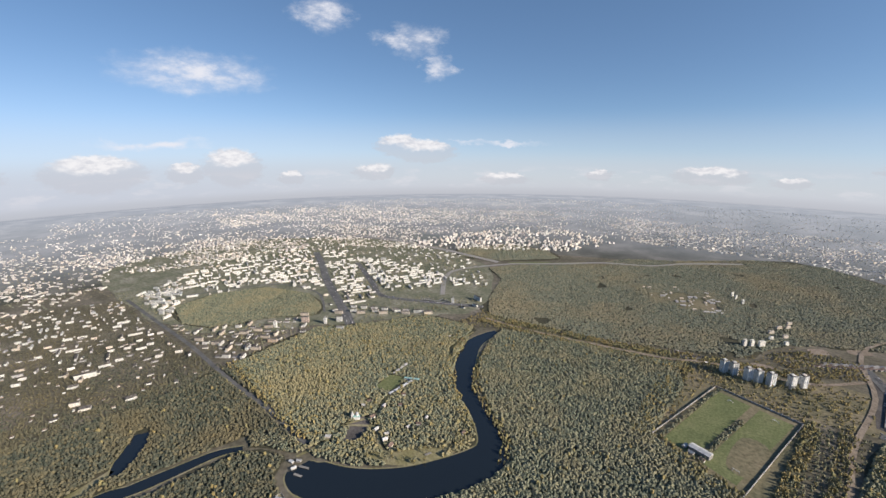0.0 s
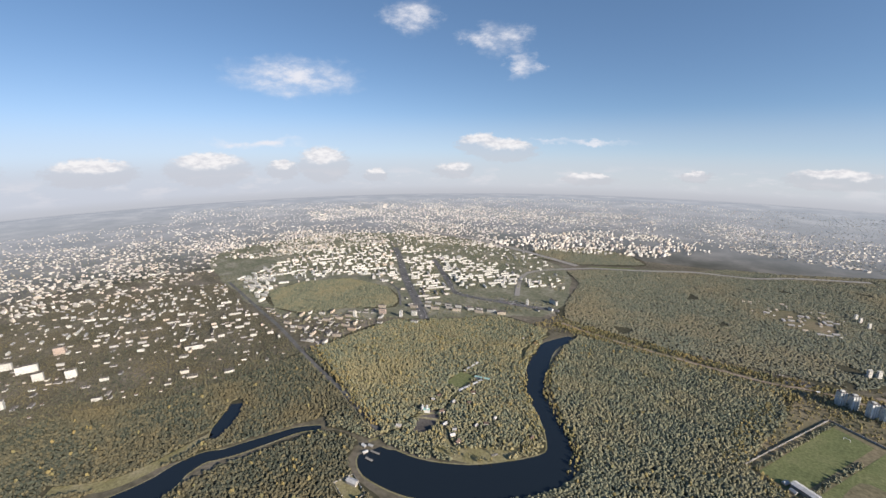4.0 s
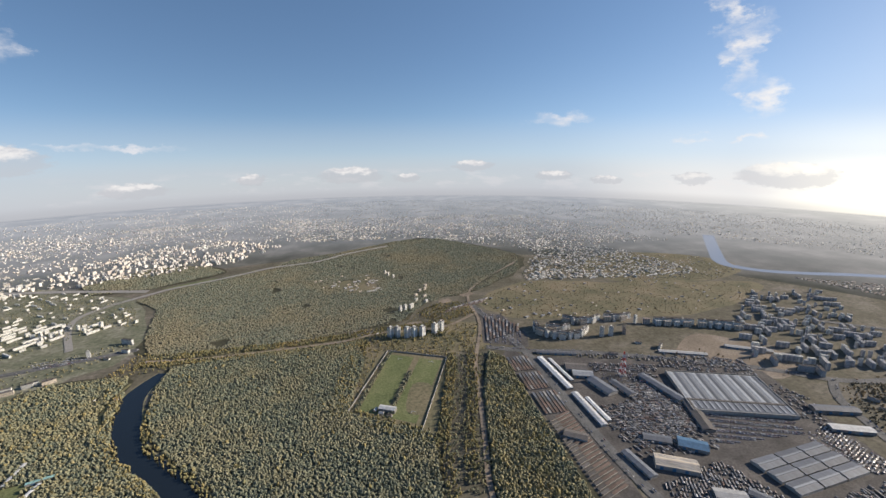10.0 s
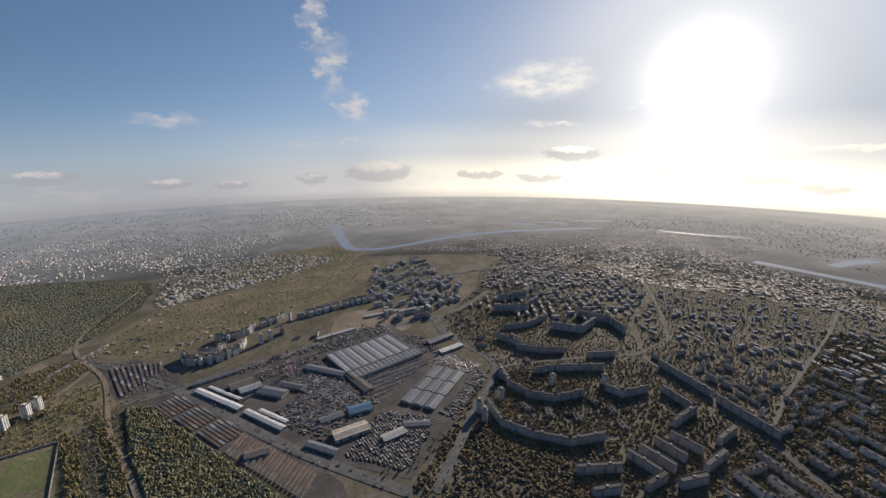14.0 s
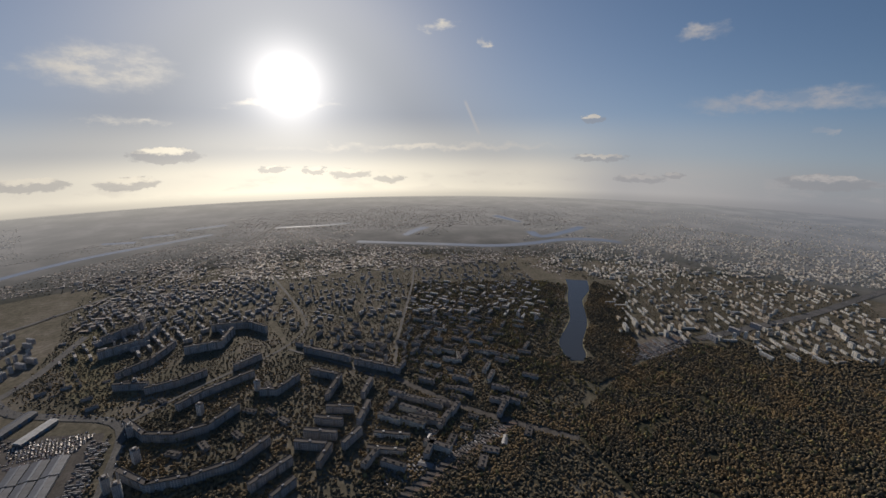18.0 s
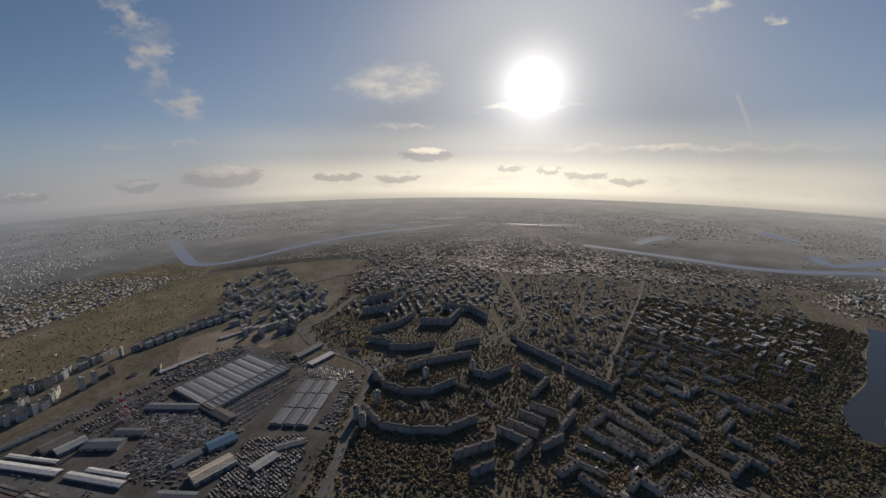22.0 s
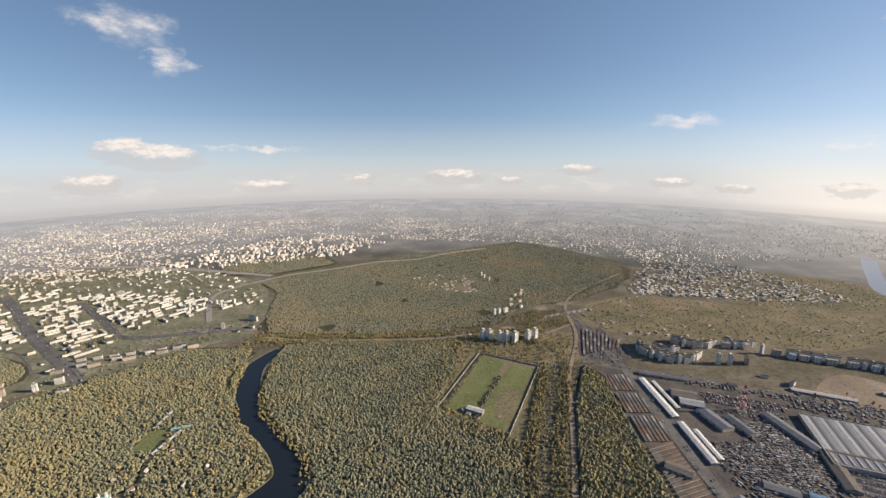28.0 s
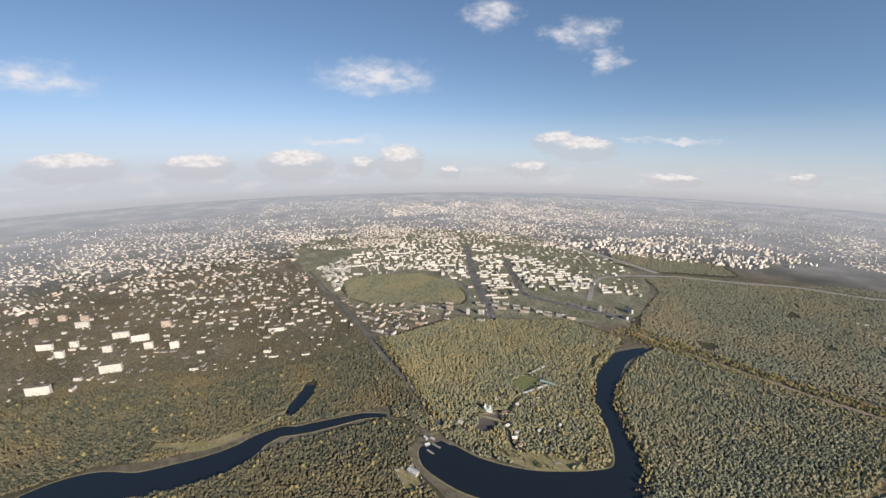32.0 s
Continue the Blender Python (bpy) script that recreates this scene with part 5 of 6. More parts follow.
def lattice_mast(x, y, h):
    root = tagged(new("lattice_mast"), "tall red and white lattice mast in the market", "mast")
    root.location = (x, y, 0)
    n = 8
    for i in range(n):
        z0, z1 = h * i / n, h * (i + 1) / n
        w0, w1 = 4.5 * (1 - i / n) + 0.6, 4.5 * (1 - (i + 1) / n) + 0.6
        for a, b2 in (((-1, -1), (1, -1)), ((1, -1), (1, 1)), ((1, 1), (-1, 1)), ((-1, 1), (-1, -1))):
            for p, q in (((a[0] * w0, a[1] * w0, z0), (a[0] * w1, a[1] * w1, z1)), ((a[0] * w0, a[1] * w0, z0), (b2[0] * w1, b2[1] * w1, z1)), ((b2[0] * w0, b2[1] * w0, z0), (a[0] * w1, a[1] * w1, z1)), ((a[0] * w1, a[1] * w1, z1), (b2[0] * w1, b2[1] * w1, z1))):
                p, q = Vector(p), Vector(q)
                m = Matrix.Translation((p + q) / 2) @ (q - p).to_track_quat("Z", "Y").to_matrix().to_4x4() @ Matrix.Diagonal((0.45, 0.45, (q - p).length, 1))
                bm = bmesh.new()
                bmesh.ops.create_cube(bm, size=1, matrix=m)
                part("strut", bm, RED_PAINT if i % 2 else WHITE_PAINT, root)
    return root


lattice_mast(440, 588, 46)


def long_shed(x0, y0, x1, y1, w, h, roof, label, name="long_shed"):
    d, a = math.hypot(x1 - x0, y1 - y0), math.degrees(math.atan2(y1 - y0, x1 - x0))
    w, h = w * 0.85, h * 0.62
    root = shed_house(d, w, h, roof, label, name, w * 0.12)
    root.matrix_basis = pose((x0 + x1) / 2, (y0 + y1) / 2, 0, 0, 0, a)
    for i in range(int(d / 14)):
        part("gate", one_box((i + 0.5) * 14 - d / 2, -w / 2 - 0.06, 0, 4, 0.2, h * 0.75), BLUE_METAL, root)
    return root


for q in ((326, 676, 332, 568, 13, 6, WHITE_METAL), (342, 668, 347, 590, 7, 5, WHITE_METAL), (332, 556, 334, 472, 12, 6, WHITE_METAL), (345, 540, 347, 480, 8, 5, WHITE_METAL), (330, 697, 400, 674, 10, 6, METAL_ROOF),
          (356, 634, 392, 622, 26, 8, ROOF), (358, 610, 390, 598, 22, 8, SKYLIGHT), (380, 588, 392, 540, 24, 8, METAL_ROOF), (410, 574, 420, 530, 16, 7, METAL_ROOF), (470, 580, 486, 500, 18, 8, METAL_ROOF), (494, 500, 470, 430, 20, 7, ROOF),
          (356, 396, 400, 372, 26, 10, CREAM_WALL), (410, 420, 440, 400, 24, 8, BLUE_METAL), (372, 440, 404, 424, 16, 6, METAL_ROOF), (330, 420, 338, 372, 14, 6, METAL_ROOF), (270, 470, 296, 452, 18, 7, ROOF), (430, 330, 452, 300, 14, 6, METAL_ROOF), (388, 336, 420, 322, 18, 7, ROOF_PALE),
          (700, 640, 770, 600, 12, 6, ROOF_PALE), (560, 650, 640, 618, 12, 5, ROOF_PALE), (640, 400, 690, 380, 16, 8, WHITE_METAL), (660, 440, 720, 420, 18, 9, METAL_ROOF)):
    long_shed(*q, {id(WHITE_METAL): "long white metal-roofed trading shed", id(METAL_ROOF): "long grey metal-roofed shed", id(ROOF): "dark flat-roofed warehouse in the market", id(BLUE_METAL): "blue metal-roofed trading shed"}.get(id(q[6]), "pale-roofed warehouse beside the market"))


def garage_row(x0, y0, x1, y1, wide=3.4):
    d, a = math.hypot(x1 - x0, y1 - y0), math.degrees(math.atan2(y1 - y0, x1 - x0))
    root = tagged(new("garage_row"), "row of low lock-up garages with rusty roofs", "garages", group="garage rows")
    root.matrix_basis = pose((x0 + x1) / 2, (y0 + y1) / 2, 0, 0, 0, a)
    part("wall", one_box(0, 0, 0, d, wide, 1.8), CONCRETE, root)
    n = max(1, int(d / 12))
    for i in range(n):
        part("roof", one_box((i + 0.5) / n * d - d / 2, 0, 1.81, d / n - 0.4, wide + 0.3, 0.25), (RUST, ROOF, CONCRETE, RUST, METAL_ROOF)[(i * 7 + int(x0 * 3)) % 5], root)
    return root


for i in range(7):
    x = 266 + 5.9 * i
    for y0, y1 in ((690, 640), (632, 580), (572, 515)):
        garage_row(x + 2, y0, x, y1)
for i in range(21):
    y = 500 - 7.2 * i
    garage_row(262, y, 300, y + 14)
for i in range(10):
    garage_row(254 + 8 * i, 765 + 3 * i, 286 + 6.6 * i, 885 - 6 * i)
for i in range(15):
    garage_row(196 + 7.5 * i, 926 + 3.2 * i, 222 + 7.5 * i, 955 + 3.2 * i)
for i in range(18):
    garage_row(412 + 5 * i, -72 - 10 * i, 398 + 5 * i, -92 - 10 * i)
for i in range(22):
    garage_row(585 + 2.2 * i, -560 - 7.6 * i, 620 + 2.2 * i, -556 - 8.6 * i)


# cars and stalls, too many to count
def car_shape():
    bm = bmesh.new()
    box(bm, 0, 0, 0.3, 4.3, 1.8, 0.62)
    for v in box(bm, -0.2, 0, 0.92, 2.4, 1.6, 0.55):
        if v.co.z > 1.2:
            v.co.x *= 0.75
    bmesh.ops.triangulate(bm, faces=bm.faces[:])
    bm.verts.index_update()
    out = np.array([q.co[:] for q in bm.verts]), np.array([[q.index for q in f.verts] for f in bm.faces])
    bm.free()
    return out


def box_shape(sx, sy, sz, rise=0.0):
    bm = bmesh.new()
    box(bm, 0, 0, 0, sx, sy, sz)
    if rise:
        gable(bm, 0, 0, sz, sx + 0.4, sy + 0.4, rise)
    bmesh.ops.delete(bm, geom=[f for f in bm.faces if f.calc_center_median().z < 0.001], context="FACES")
    bmesh.ops.triangulate(bm, faces=bm.faces[:])
    bm.verts.index_update()
    out = np.array([q.co[:] for q in bm.verts]), np.array([[q.index for q in f.verts] for f in bm.faces])
    bm.free()
    return out


def rows_of(poly, turn, row, gap, seed, keep, clear=()):
    rng = random.Random(seed)
    c, s = math.cos(radians(turn)), math.sin(radians(turn))
    us, vs = [x * c + y * s for x, y in poly], [-x * s + y * c for x, y in poly]
    row, gap = row * 0.74, gap * 0.74
    out, v, k = [], min(vs), 0
    while v < max(vs):
        for i in range(int((max(us) - min(us)) / gap)):
            u = min(us) + gap * i
            x, y = u * c - v * s, u * s + v * c
            if rng.random() < keep:
                out.append((x + rng.uniform(-0.3, 0.3), y + rng.uniform(-0.3, 0.3), radians(turn + 90 + rng.uniform(-3, 3)), 0.68, 0.68))
        k += 1
        v += row if k % 2 else row * 0.45
    p = np.array(out)
    ok = inside(list(poly), p[:, 0], p[:, 1])
    for a in clear:
        ok &= ~inside(list(a), p[:, 0], p[:, 1])
    return p[ok]


HALL_PLOT = [(514, 590), (664, 534), (626, 424), (474, 462)]
STORE_PLOT = [(466, 376), (594, 388), (605, 320), (480, 300)]
CARS = np.concatenate([rows_of([(492, 470), (612, 424), (600, 398), (460, 404)], -22, 11, 2.7, 1, 0.85, (STORE_PLOT,)), rows_of([(400, 640), (470, 615), (465, 560), (400, 560)], -20, 13, 3, 2, 0.3),
                       rows_of([(250, 760), (320, 730), (340, 780), (325, 885), (285, 900)], 70, 14, 2.8, 3, 0.5), rows_of([(590, 400), (640, 400), (650, 310), (600, 320)], -75, 12, 2.8, 4, 0.7),
                       rows_of([(-600, 850), (-530, 880), (-500, 850), (-560, 830)], 20, 12, 2.8, 5, 0.7), rows_of([(360, 500), (420, 500), (440, 430), (370, 440)], 10, 14, 3, 6, 0.5)])
joined("parked_cars", [car_shape()], CARS, CAR_PAINT, "rows of parked cars in many colours on the market's lots", "cars", 0.25)
road_cars = []
rng = random.Random(9)
for nm, line, w, m in ROADS:
    if m not in (ASPHALT, SOIL) or w < 12:
        continue
    pts = smooth_line(line, 12)
    for a, b2 in zip(pts, pts[1:]):
        for k in range(2):
            if rng.random() < 0.5:
                t, side = rng.random(), rng.choice((-0.25, 0.25)) * w
                d = b2 - a
                d = d / np.hypot(*d)
                road_cars.append((a[0] + (b2 - a)[0] * t - d[1] * side, a[1] + (b2 - a)[1] * t + d[0] * side, math.atan2(d[1], d[0]), 0.48, 0.48))
joined("street_cars", [car_shape(), box_shape(7, 2.3, 2.6)], road_cars, CAR_PAINT, "cars and vans standing along the streets", "cars", 1.5)
stalls = np.concatenate([rows_of([(410, 560), (466, 560), (462, 440), (420, 430)], 80, 5.6, 5.0, 11, 0.75), rows_of([(352, 500), (406, 525), (416, 440), (360, 420)], 75, 6.2, 5.6, 12, 0.6), rows_of([(612, 395), (650, 420), (640, 310), (604, 320)], -70, 5.6, 5.6, 13, 0.6),
                         rows_of([(340, 360), (440, 380), (470, 300), (360, 275)], -25, 6.2, 5.6, 14, 0.7), rows_of([(405, 640), (520, 605), (510, 588), (404, 610)], -18, 5.6, 5.6, 15, 0.6), rows_of([(480, 300), (630, 310), (620, 285), (480, 272)], -5, 5.6, 5.6, 16, 0.6),
                         rows_of([(420, -60), (450, -60), (500, -240), (470, -250)], 110, 5.6, 5.6, 17, 0.7), rows_of([(590, -545), (640, -570), (625, -730), (570, -650)], 100, 6.2, 5.6, 18, 0.75), rows_of([(400, 680), (560, 625), (555, 612), (398, 662)], -20, 6.2, 7.4, 19, 0.5)])
stalls = np.concatenate([stalls, rows_of([(340, 470), (360, 520), (470, 500), (470, 400), (345, 400)], 12, 7, 5, 21, 0.35), rows_of([(470, 470), (492, 500), (500, 590), (450, 600), (440, 520)], -15, 7, 5, 22, 0.3), rows_of([(560, 640), (690, 590), (672, 535), (650, 540), (520, 600)], -22, 6, 5, 23, 0.4), rows_of([(600, 470), (670, 520), (690, 440), (640, 400)], -22, 7, 6, 24, 0.35)])
stalls[:, 3:5] *= np.random.default_rng(5).uniform(0.5, 0.95, (len(stalls), 1))
stalls = stalls[~inside(HALL_PLOT, stalls[:, 0], stalls[:, 1]) & ~inside(STORE_PLOT, stalls[:, 0], stalls[:, 1])]
joined("market_stalls", [box_shape(7, 4, 3, 0.7), box_shape(9, 3, 2.8), box_shape(5, 5, 3.2, 1.0), box_shape(12, 3, 3)], stalls, STALLS, "crowded rows of market stalls and containers", "market stalls", 0.22)

# the playing fields
for nm, poly in (("pitch_grass_west", [(54, 752), (97, 731), (28, 566), (-10, 584)]), ("pitch_grass_east", [(107, 726), (146, 708), (72, 537), (36, 558)])):
    patch(nm, poly, 0.4, GRASS, 0)
patch("pitch_bare", [(82, 640), (112, 628), (92, 560), (62, 570)], 0.5, MEADOW, 4)
patch("court_grass", COURT, 0.4, GRASS, 0)


def fence(points, h, label):
    root = tagged(new("fence"), label, "fence")
    for (x0, y0), (x1, y1) in zip(points, points[1:]):
        d, a = math.hypot(x1 - x0, y1 - y0), math.degrees(math.atan2(y1 - y0, x1 - x0))
        part("panel", one_box((x0 + x1) / 2, (y0 + y1) / 2, 0.3, d, 0.5, h, a), CONCRETE, root)
        n = int(d / 12)
        for i in range(n + 1):
            part("post", one_box(x0 + (x1 - x0) * i / n, y0 + (y1 - y0) * i / n, 0, 0.8, 0.8, h + 0.7), WHITE_PAINT, root)
    return root


fence([(-28, 577), (51, 766), (157, 716), (78, 519)], 2.4, "pale concrete fence round the playing fields")
fence([(-385, 226), (-348, 218), (-342, 240), (-378, 250), (-385, 226)], 2.2, "pale fence round a small lot")
for k, x, y, r in (("cottage2", 24, 570, -25), ("cottage", 36, 562, -25), ("cottage2", 16, 580, 60)):
    house(k, x, y, r)
put([shed_house(26, 10, 6, WHITE_METAL, "white club house at the playing fields", "club_house"), False], 34, 576, -25)
for (x0, y0), (x1, y1), roof in (((-427, 523), (-427, 563), WHITE_METAL), ((-395, 471), (-386, 520), WHITE_METAL), ((-402, 522), (-377, 531), GREEN_ROOF)):
    long_shed(x0, y0, x1, y1, 5, 5, roof, "long white sports building beside the grass court" if roof is WHITE_METAL else "white sports building with a green roof", "sports_building")


def goal(x, y, rz):
    root = tagged(new("football_goal"), "white football goal on a grass pitch", "goal", group="goals")
    root.matrix_basis = pose(x, y, 0.4, 0, 0, rz)
    for sx in (-3.66, 3.66):
        part("post", one_box(sx, 0, 0, 0.4, 0.4, 2.4), WHITE_PAINT, root)
    part("crossbar", one_box(0, 0, 2.4, 7.7, 0.4, 0.4), WHITE_PAINT, root)


for x, y in ((70, 728), (22, 584), (124, 704), (72, 562)):
    goal(x, y, -25)


# single trees: a trunk with limbs under a crown of clumps
def leafy_tree(seed, mat, label):
    rng = random.Random(seed)
    root = tagged(new("tree"), label, "tree", group="park trees")
    h = rng.uniform(9, 13)
    bm = bmesh.new()
    bmesh.ops.create_cone(bm, segments=7, radius1=0.35, radius2=0.12, depth=h * 0.7, cap_ends=True, matrix=pose(0, 0, h * 0.35))
    for i in range(5):
        a, up = i * 1.26 + seed, rng.uniform(0.35, 0.6) * h
        tip = Vector((math.cos(a) * 2.6, math.sin(a) * 2.6, up + 2.4))
        foot = Vector((0, 0, up))
        bmesh.ops.create_cone(bm, segments=5, radius1=0.14, radius2=0.05, depth=(tip - foot).length, cap_ends=True, matrix=Matrix.Translation((tip + foot) / 2) @ (tip - foot).to_track_quat("Z", "Y").to_matrix().to_4x4())
    part("trunk", bm, BARK, root)
    bm = bmesh.new()
    for i in range(9):
        a, r = rng.uniform(0, 6.28), rng.uniform(0.3, 2.9)
        z = h * rng.uniform(0.45, 0.95)
        r *= 1.0 - abs(z / h - 0.65)
        hub, wide = Vector((r * math.cos(a), r * math.sin(a), z)), rng.uniform(0.9, 1.5)
        for v in bmesh.ops.create_icosphere(bm, subdivisions=1, radius=wide, matrix=Matrix.Translation(hub))["verts"]:
            v.co += Vector((rng.uniform(-0.35, 0.35), rng.uniform(-0.35, 0.35), rng.uniform(-0.35, 0.35)))
        for k in range(40):
            out = Vector((rng.gauss(0, 1), rng.gauss(0, 1), rng.gauss(0.3, 1))).normalized()
            turn = out.to_track_quat("Z", "Y").to_matrix().to_4x4() @ pose(0, 0, 0, rng.uniform(-50, 50), rng.uniform(-50, 50), rng.uniform(0, 360))
            m = Matrix.Translation(hub + out * wide * rng.uniform(0.85, 1.35)) @ turn @ Matrix.Scale(rng.uniform(0.16, 0.3), 4)
            bm.faces.new([bm.verts.new(m @ Vector(q)) for q in ((0, -1.3, 0), (0.7, 0, 0.12), (0, 1.3, 0), (-0.7, 0, 0.12))])
    part("crown", bm, mat, root)
    return root


TREES = [[leafy_tree(3, LEAVES_GOLD, "single golden autumn tree with a ragged crown"), False], [leafy_tree(5, LEAVES, "single green-yellow tree with a ragged crown"), False], [leafy_tree(8, LEAVES_BROWN, "single rusty-leaved tree with a ragged crown"), False]]
rng = random.Random(77)
for poly, n, pick in (([(110, 500), (155, 715), (232, 718), (188, 594), (140, 395), (95, 400)], 80, (0, 1)), ([(-20, 850), (170, 870), (180, 800), (30, 780), (0, 800)], 40, (0, 1)), ([(-330, 345), (-262, 372), (-240, 420), (-262, 425), (-350, 345)], 24, (0, 1)),
                      ([(330, 300), (450, 300), (440, 268), (350, 262)], 16, (0, 2)), ([(590, 650), (800, 590), (760, 500), (560, 600)], 14, (2,)), ([(660, 60), (720, 120), (640, 240), (540, 230), (520, 120)], 60, (1, 2)), (BELOW, 30, (0, 1, 1))):
    p = np.array(poly, float)
    k = 0
    while k < n:
        x, y = rng.uniform(p[:, 0].min(), p[:, 0].max()), rng.uniform(p[:, 1].min(), p[:, 1].max())
        if inside(list(poly), [x], [y])[0]:
            put(TREES[rng.choice(pick)], x, y, rng.uniform(0, 360), 0.0, rng.uniform(0.5, 0.75))
            k += 1

# trees of streets and yards
TOWNS = (WEST_TOWN, 5.2, LEAVES_OLIVE, 0.85), (ESTATE, 7.5, LEAVES, 0.6), (UPPER, 8, LEAVES, 0.6), (FRINGE, 8, LEAVES, 0.6), ([(-690, 395), (-690, 264), (-720, 141), (-790, 40), (-870, -195), (-905, -170), (-835, 45), (-780, 150), (-745, 270), (-730, 385)], 4.4, LEAVES_OLIVE, 0.9), ([(690, 320), (790, 480), (1000, 510), (1150, 570), (1420, 600), (1420, 130), (1300, 60), (1000, 90), (880, 250)], 8.2, LEAVES_BROWN, 0.6), ([(320, 310), (820, 60), (1000, 120), (1150, 520), (760, 480), (660, 290)], 7, LEAVES_BROWN, 0.6), (EAST_TOWN, 7.5, LEAVES_BROWN, 0.75), \
        ([(420, -60), (660, -110), (820, 40), (640, 270), (420, 240)], 6, LEAVES_BROWN, 0.62), (SOUTH_TOWN, 7, LEAVES_BROWN, 0.65), ([(-690, 590), (-520, 765), (-440, 920), (-620, 860), (-720, 690)], 11, LEAVES, 0.6), (MEADOW_N, 10, LEAVES_BROWN, 0.4), (MEADOW_FAR, 9, LEAVES_BROWN, 0.5), \
        ([(-1350, 440), (-1200, 560), (-960, 480), (-800, 540), (-700, 600), (-700, 400), (-1000, 420)], 11, LEAVES, 0.7), ([(90, 900), (160, 990), (240, 1010), (280, 900), (180, 870)], 11, LEAVES_GOLD, 0.7), (VILLAGE, 8, LEAVES_HAZY, 0.6)
for i, (poly, step, mat, keep) in enumerate(TOWNS):
    p, rng2 = scatter(poly, step * (0.8 if poly[0][0] < 0 else 0.72), 90 + i, keep)
    near = np.array([shrink(*q) * ((0.95 if q[1] < 420 else 1.25) if q[0] < 0 else 1.0) for q in p])
    joined("street_trees", CROWNS_TOWN, np.column_stack([p, rng2.uniform(0, 6.28, len(p)), rng2.uniform(2.6, 5.2, len(p)) * near, rng2.uniform(3.8, 7.0, len(p)) * near]), mat, "small autumn trees in streets and yards", "trees")

# blocks beyond the nearest, joined by kind
def block_shape(length, depth, storeys):
    h = storeys * 3.0 + 1.2
    bm = bmesh.new()
    box(bm, 0, 0, 0, length, depth, h)
    box(bm, 0, 0, h, length + 0.6, depth + 0.6, 0.7)
    for i in range(3):
        box(bm, (i + 0.5) / 3 * length - length / 2, 0, h + 0.7, 4.5, 3.4, 2.0)
    bmesh.ops.triangulate(bm, faces=bm.faces[:])
    bm.verts.index_update()
    out = np.array([q.co[:] for q in bm.verts]), np.array([[q.index for q in f.verts] for f in bm.faces])
    bm.free()
    return out


for key, rows in BEYOND.items():
    make, args = KINDS[key]
    if make is block_house:
        tone = {WHITE_WALL.name: "white", CREAM_WALL.name: "cream", BRICK_WALL.name: "red-brown", GREY_WALL.name: "grey"}[args[3].name]
        joined("apartment_blocks", [block_shape(*args[:3])], rows, args[3], "many %s panel blocks in rows further off" % tone, "apartment blocks")
    elif make is tower_house:
        joined("tower_blocks", [block_shape(15, 12, args[1])], rows, args[0], "many point towers with flat roofs further off", "tower blocks")
    elif make is cottage:
        joined("houses", [box_shape(11, 8, 4.5, 3.0)], rows, FAR_WALLS, "small pitched-roof houses among trees further off", "houses")
    else:
        joined("sheds", [box_shape(args[0], args[1], args[2], 1.6)], rows, args[3], "long metal-roofed sheds in yards further off", "sheds")

# ---- the far city, past counting ----
FAR = (([(-954, 1240), (-928, 1489), (-626, 1908), (-278, 1698), (-399, 1500), (-700, 1350)], 50, 0.75, (24, 50), 25), ([(-1870, 1136), (-1724, 1424), (-1293, 1600), (-992, 1801), (-569, 2095), (-700, 2300), (-1900, 1900), (-2300, 1300)], 52, 0.45, (12, 40), 26),
       ([(-1420, 640), (-1500, 560), (-1850, 500), (-1774, 800), (-1700, 1100), (-1355, 1130), (-1250, 1080)], 42, 0.75, (12, 30), 27), ([(-1330, 440), (-1340, -250), (-1700, -500), (-2200, 0), (-2000, 500), (-1600, 560)], 46, 0.5, (6, 22), 28),
       ([(-200, 1760), (300, 1730), (640, 1420), (923, 1470), (1250, 1450), (900, 2200), (-500, 2300)], 44, 0.6, (8, 26), 29), ([(470, 1130), (640, 1420), (930, 1460), (1060, 1060), (850, 1065)], 34, 0.45, (5, 12), 30),
       ([(1000, 500), (1350, 580), (1330, 760), (1600, 500), (1750, 200), (1700, -150), (1500, -450), (1300, -640), (1250, -600), (1320, 60)], 40, 0.7, (9, 28), 31), ([(1240, -720), (1000, -820), (960, -1150), (700, -1500), (900, -2000), (1700, -1600), (1400, -1200), (1420, -1000)], 40, 0.7, (9, 34), 32),
       ([(1700, -500), (2300, -1000), (2600, -300), (2400, 400), (2100, 300), (1950, -250)], 70, 0.4, (8, 26), 33), ([(-1250, 1120), (-960, 1240), (-930, 1450), (-1250, 1560), (-1680, 1400)], 42, 0.55, (9, 30), 34),
       ([(-900, -200), (-1200, -330), (-1700, -600), (-1500, -1100), (-700, -700)], 50, 0.5, (6, 20), 35), ([(400, -1100), (700, -1500), (500, -2000), (0, -1600), (200, -950)], 46, 0.6, (9, 26), 36), ([(1300, 1500), (1500, 1600), (1900, 1600), (2300, 1300), (2000, 2000), (1200, 2300)], 80, 0.4, (8, 20), 37))
FAR += (([(1290, 100), (1420, 620), (1340, 760), (1250, 960), (1600, 760), (1850, 520), (2000, 300), (2150, 0), (1950, -200), (1700, -120), (1620, -360), (1480, -640), (1300, -660)], 34, 0.8, (4, 10), 38), ([(1700, 1000), (2000, 800), (2300, 500), (2600, 200), (2700, -600), (2400, -1100), (1900, -1500), (1700, -1300), (1950, -600), (2050, 0), (1950, 500)], 60, 0.6, (4, 12), 39),
        ([(1250, -640), (1480, -680), (1420, -1000), (1240, -780), (1000, -830), (1040, -720)], 34, 0.7, (5, 12), 40))
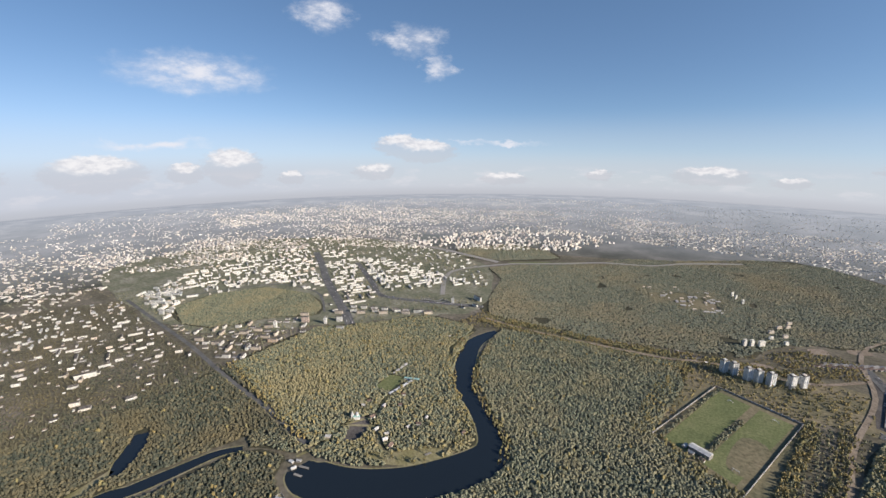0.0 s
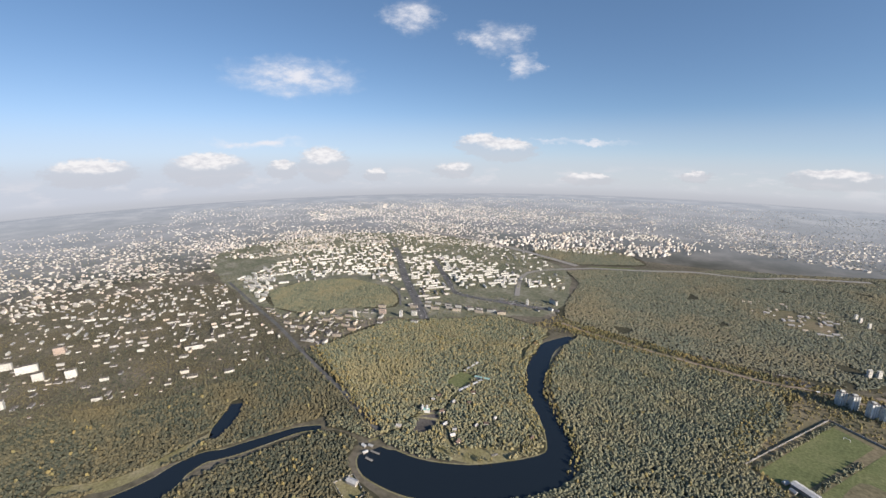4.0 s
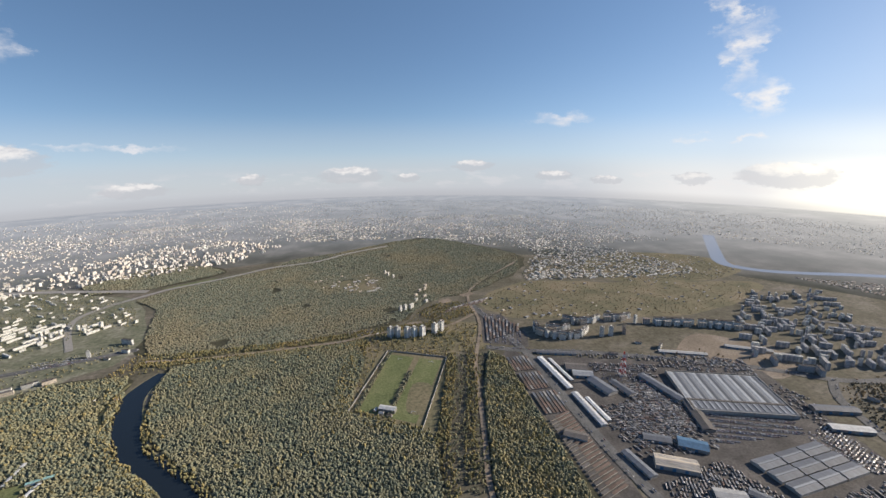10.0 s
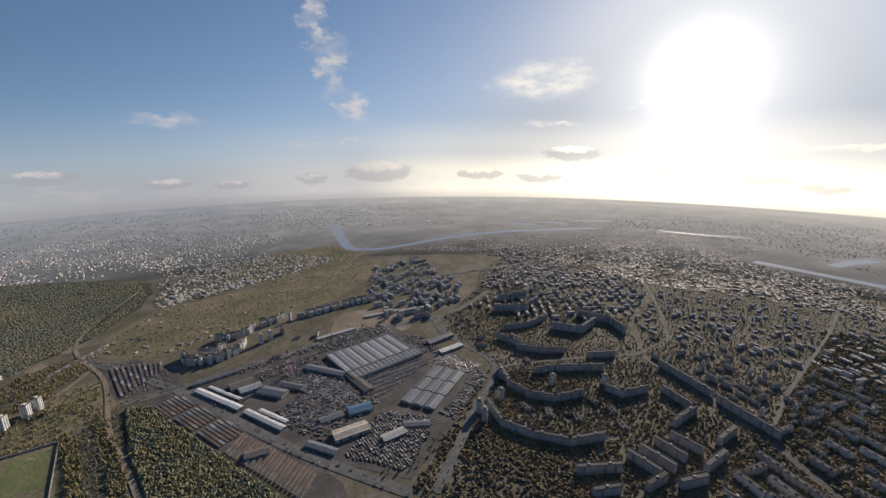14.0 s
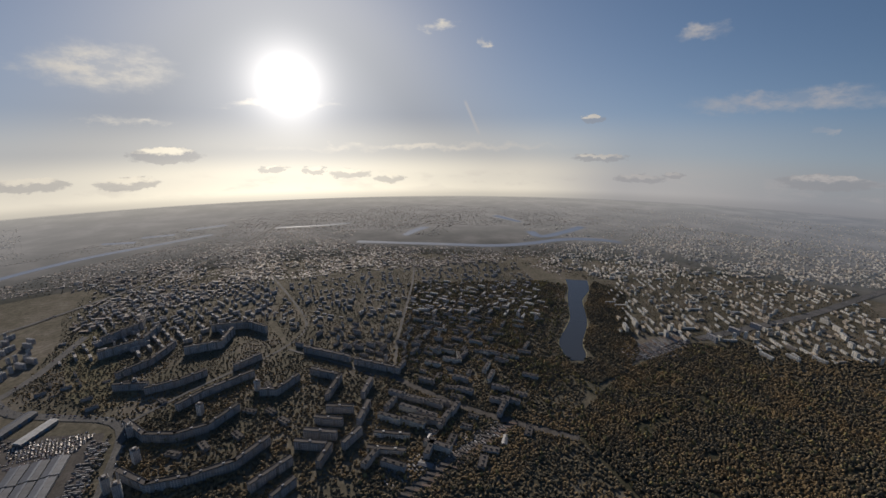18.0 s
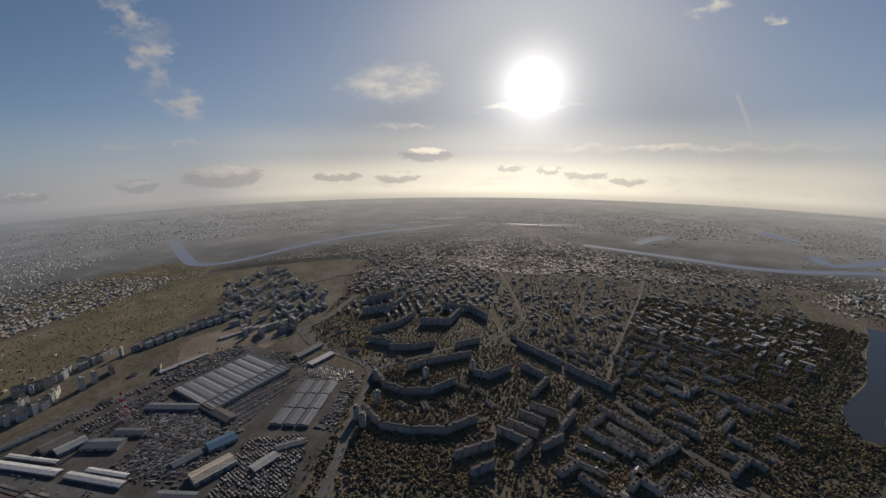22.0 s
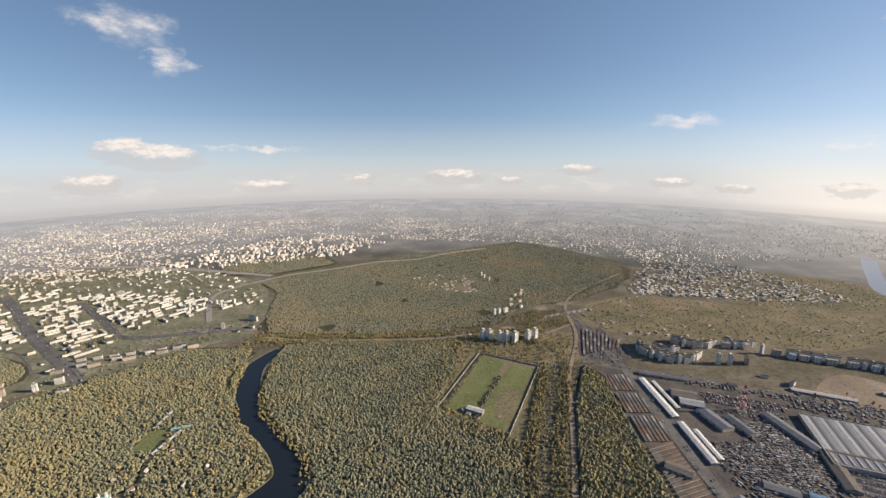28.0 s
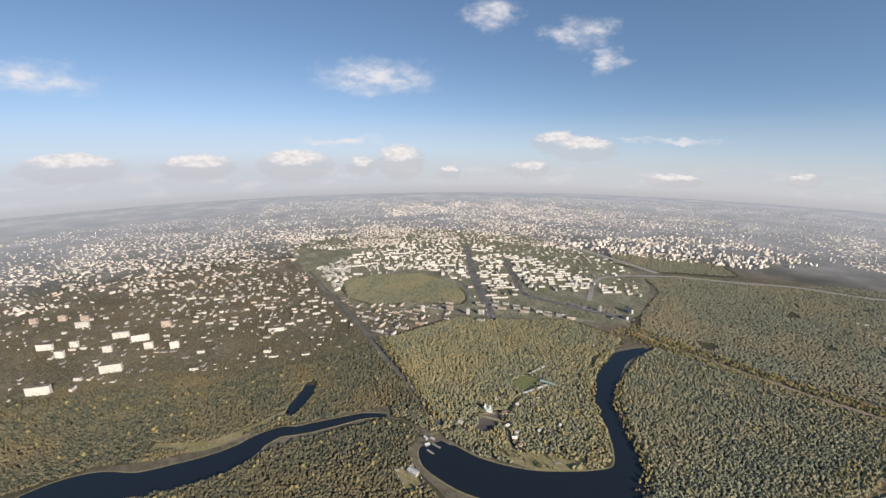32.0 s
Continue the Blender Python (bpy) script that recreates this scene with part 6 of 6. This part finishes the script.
# the last districts before the skyline, from west to south-east
for k, (a0, a1, r0, r1) in enumerate(((-105, -75, 1500, 2500), (-75, -40, 1750, 2850), (-40, -5, 1800, 2900), (-5, 30, 1750, 2900), (30, 62, 2050, 2800), (118, 160, 1650, 2800))):
    ring = [(r0 * math.sin(radians(a0 + (a1 - a0) * i / 6)), r0 * math.cos(radians(a0 + (a1 - a0) * i / 6))) for i in range(7)] + [(r1 * math.sin(radians(a1 + (a0 - a1) * i / 6)), r1 * math.cos(radians(a1 + (a0 - a1) * i / 6))) for i in range(7)]
    FAR += ((ring, 100, 0.75, (10, 30), 50 + k),)
for poly, step, keep, tall, seed in FAR:
    f = shrink(sum(q[0] for q in poly) / len(poly), sum(q[1] for q in poly) / len(poly))
    step *= f * 1.16
    p, rng2 = scatter(poly, step, seed, keep)
    p = p[np.array([noise.noise(Vector((q[0] * 0.008, q[1] * 0.008, seed))) > rng2.uniform(-0.5, 0.25) for q in p])]
    n = len(p)
    near = np.array([shrink(*q) for q in p])
    a = radians({32: -20, 40: -18, 55: -22}.get(seed, seed * 17 % 90)) + (rng2.random(n) < 0.3) * math.pi / 2
    protos = [box_shape(1.0, 0.34, 1.0), box_shape(0.6, 0.4, 1.0), box_shape(1.25, 0.3, 0.8)]
    rows = np.column_stack([p, a, rng2.uniform(16, 52, n) * near, rng2.uniform(*tall, n) * rng2.uniform(0.5, 1.1, n) * near])
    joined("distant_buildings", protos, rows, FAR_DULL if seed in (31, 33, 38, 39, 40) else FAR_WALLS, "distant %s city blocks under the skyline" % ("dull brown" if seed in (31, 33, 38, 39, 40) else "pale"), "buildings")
    p, rng2 = scatter(poly, step * 0.8, seed + 100, 0.45)
    n = len(p)
    near = np.array([shrink(*q) for q in p])
    joined("distant_trees", CROWNS_FAR, np.column_stack([p, rng2.uniform(0, 6.28, n), rng2.uniform(5, 10, n) * near, rng2.uniform(6, 11, n) * near]), LEAVES_BROWN if seed in (31, 33, 38, 39, 40) else LEAVES_HAZY, "distant trees between the far blocks", "trees")

# the plan above is drawn in steps of a metre and a half
for ob in [o for o in scene.objects if o.parent is None and o is not cam]:
    ob.matrix_basis = Matrix.Scale(STEP, 4) @ ob.matrix_basis
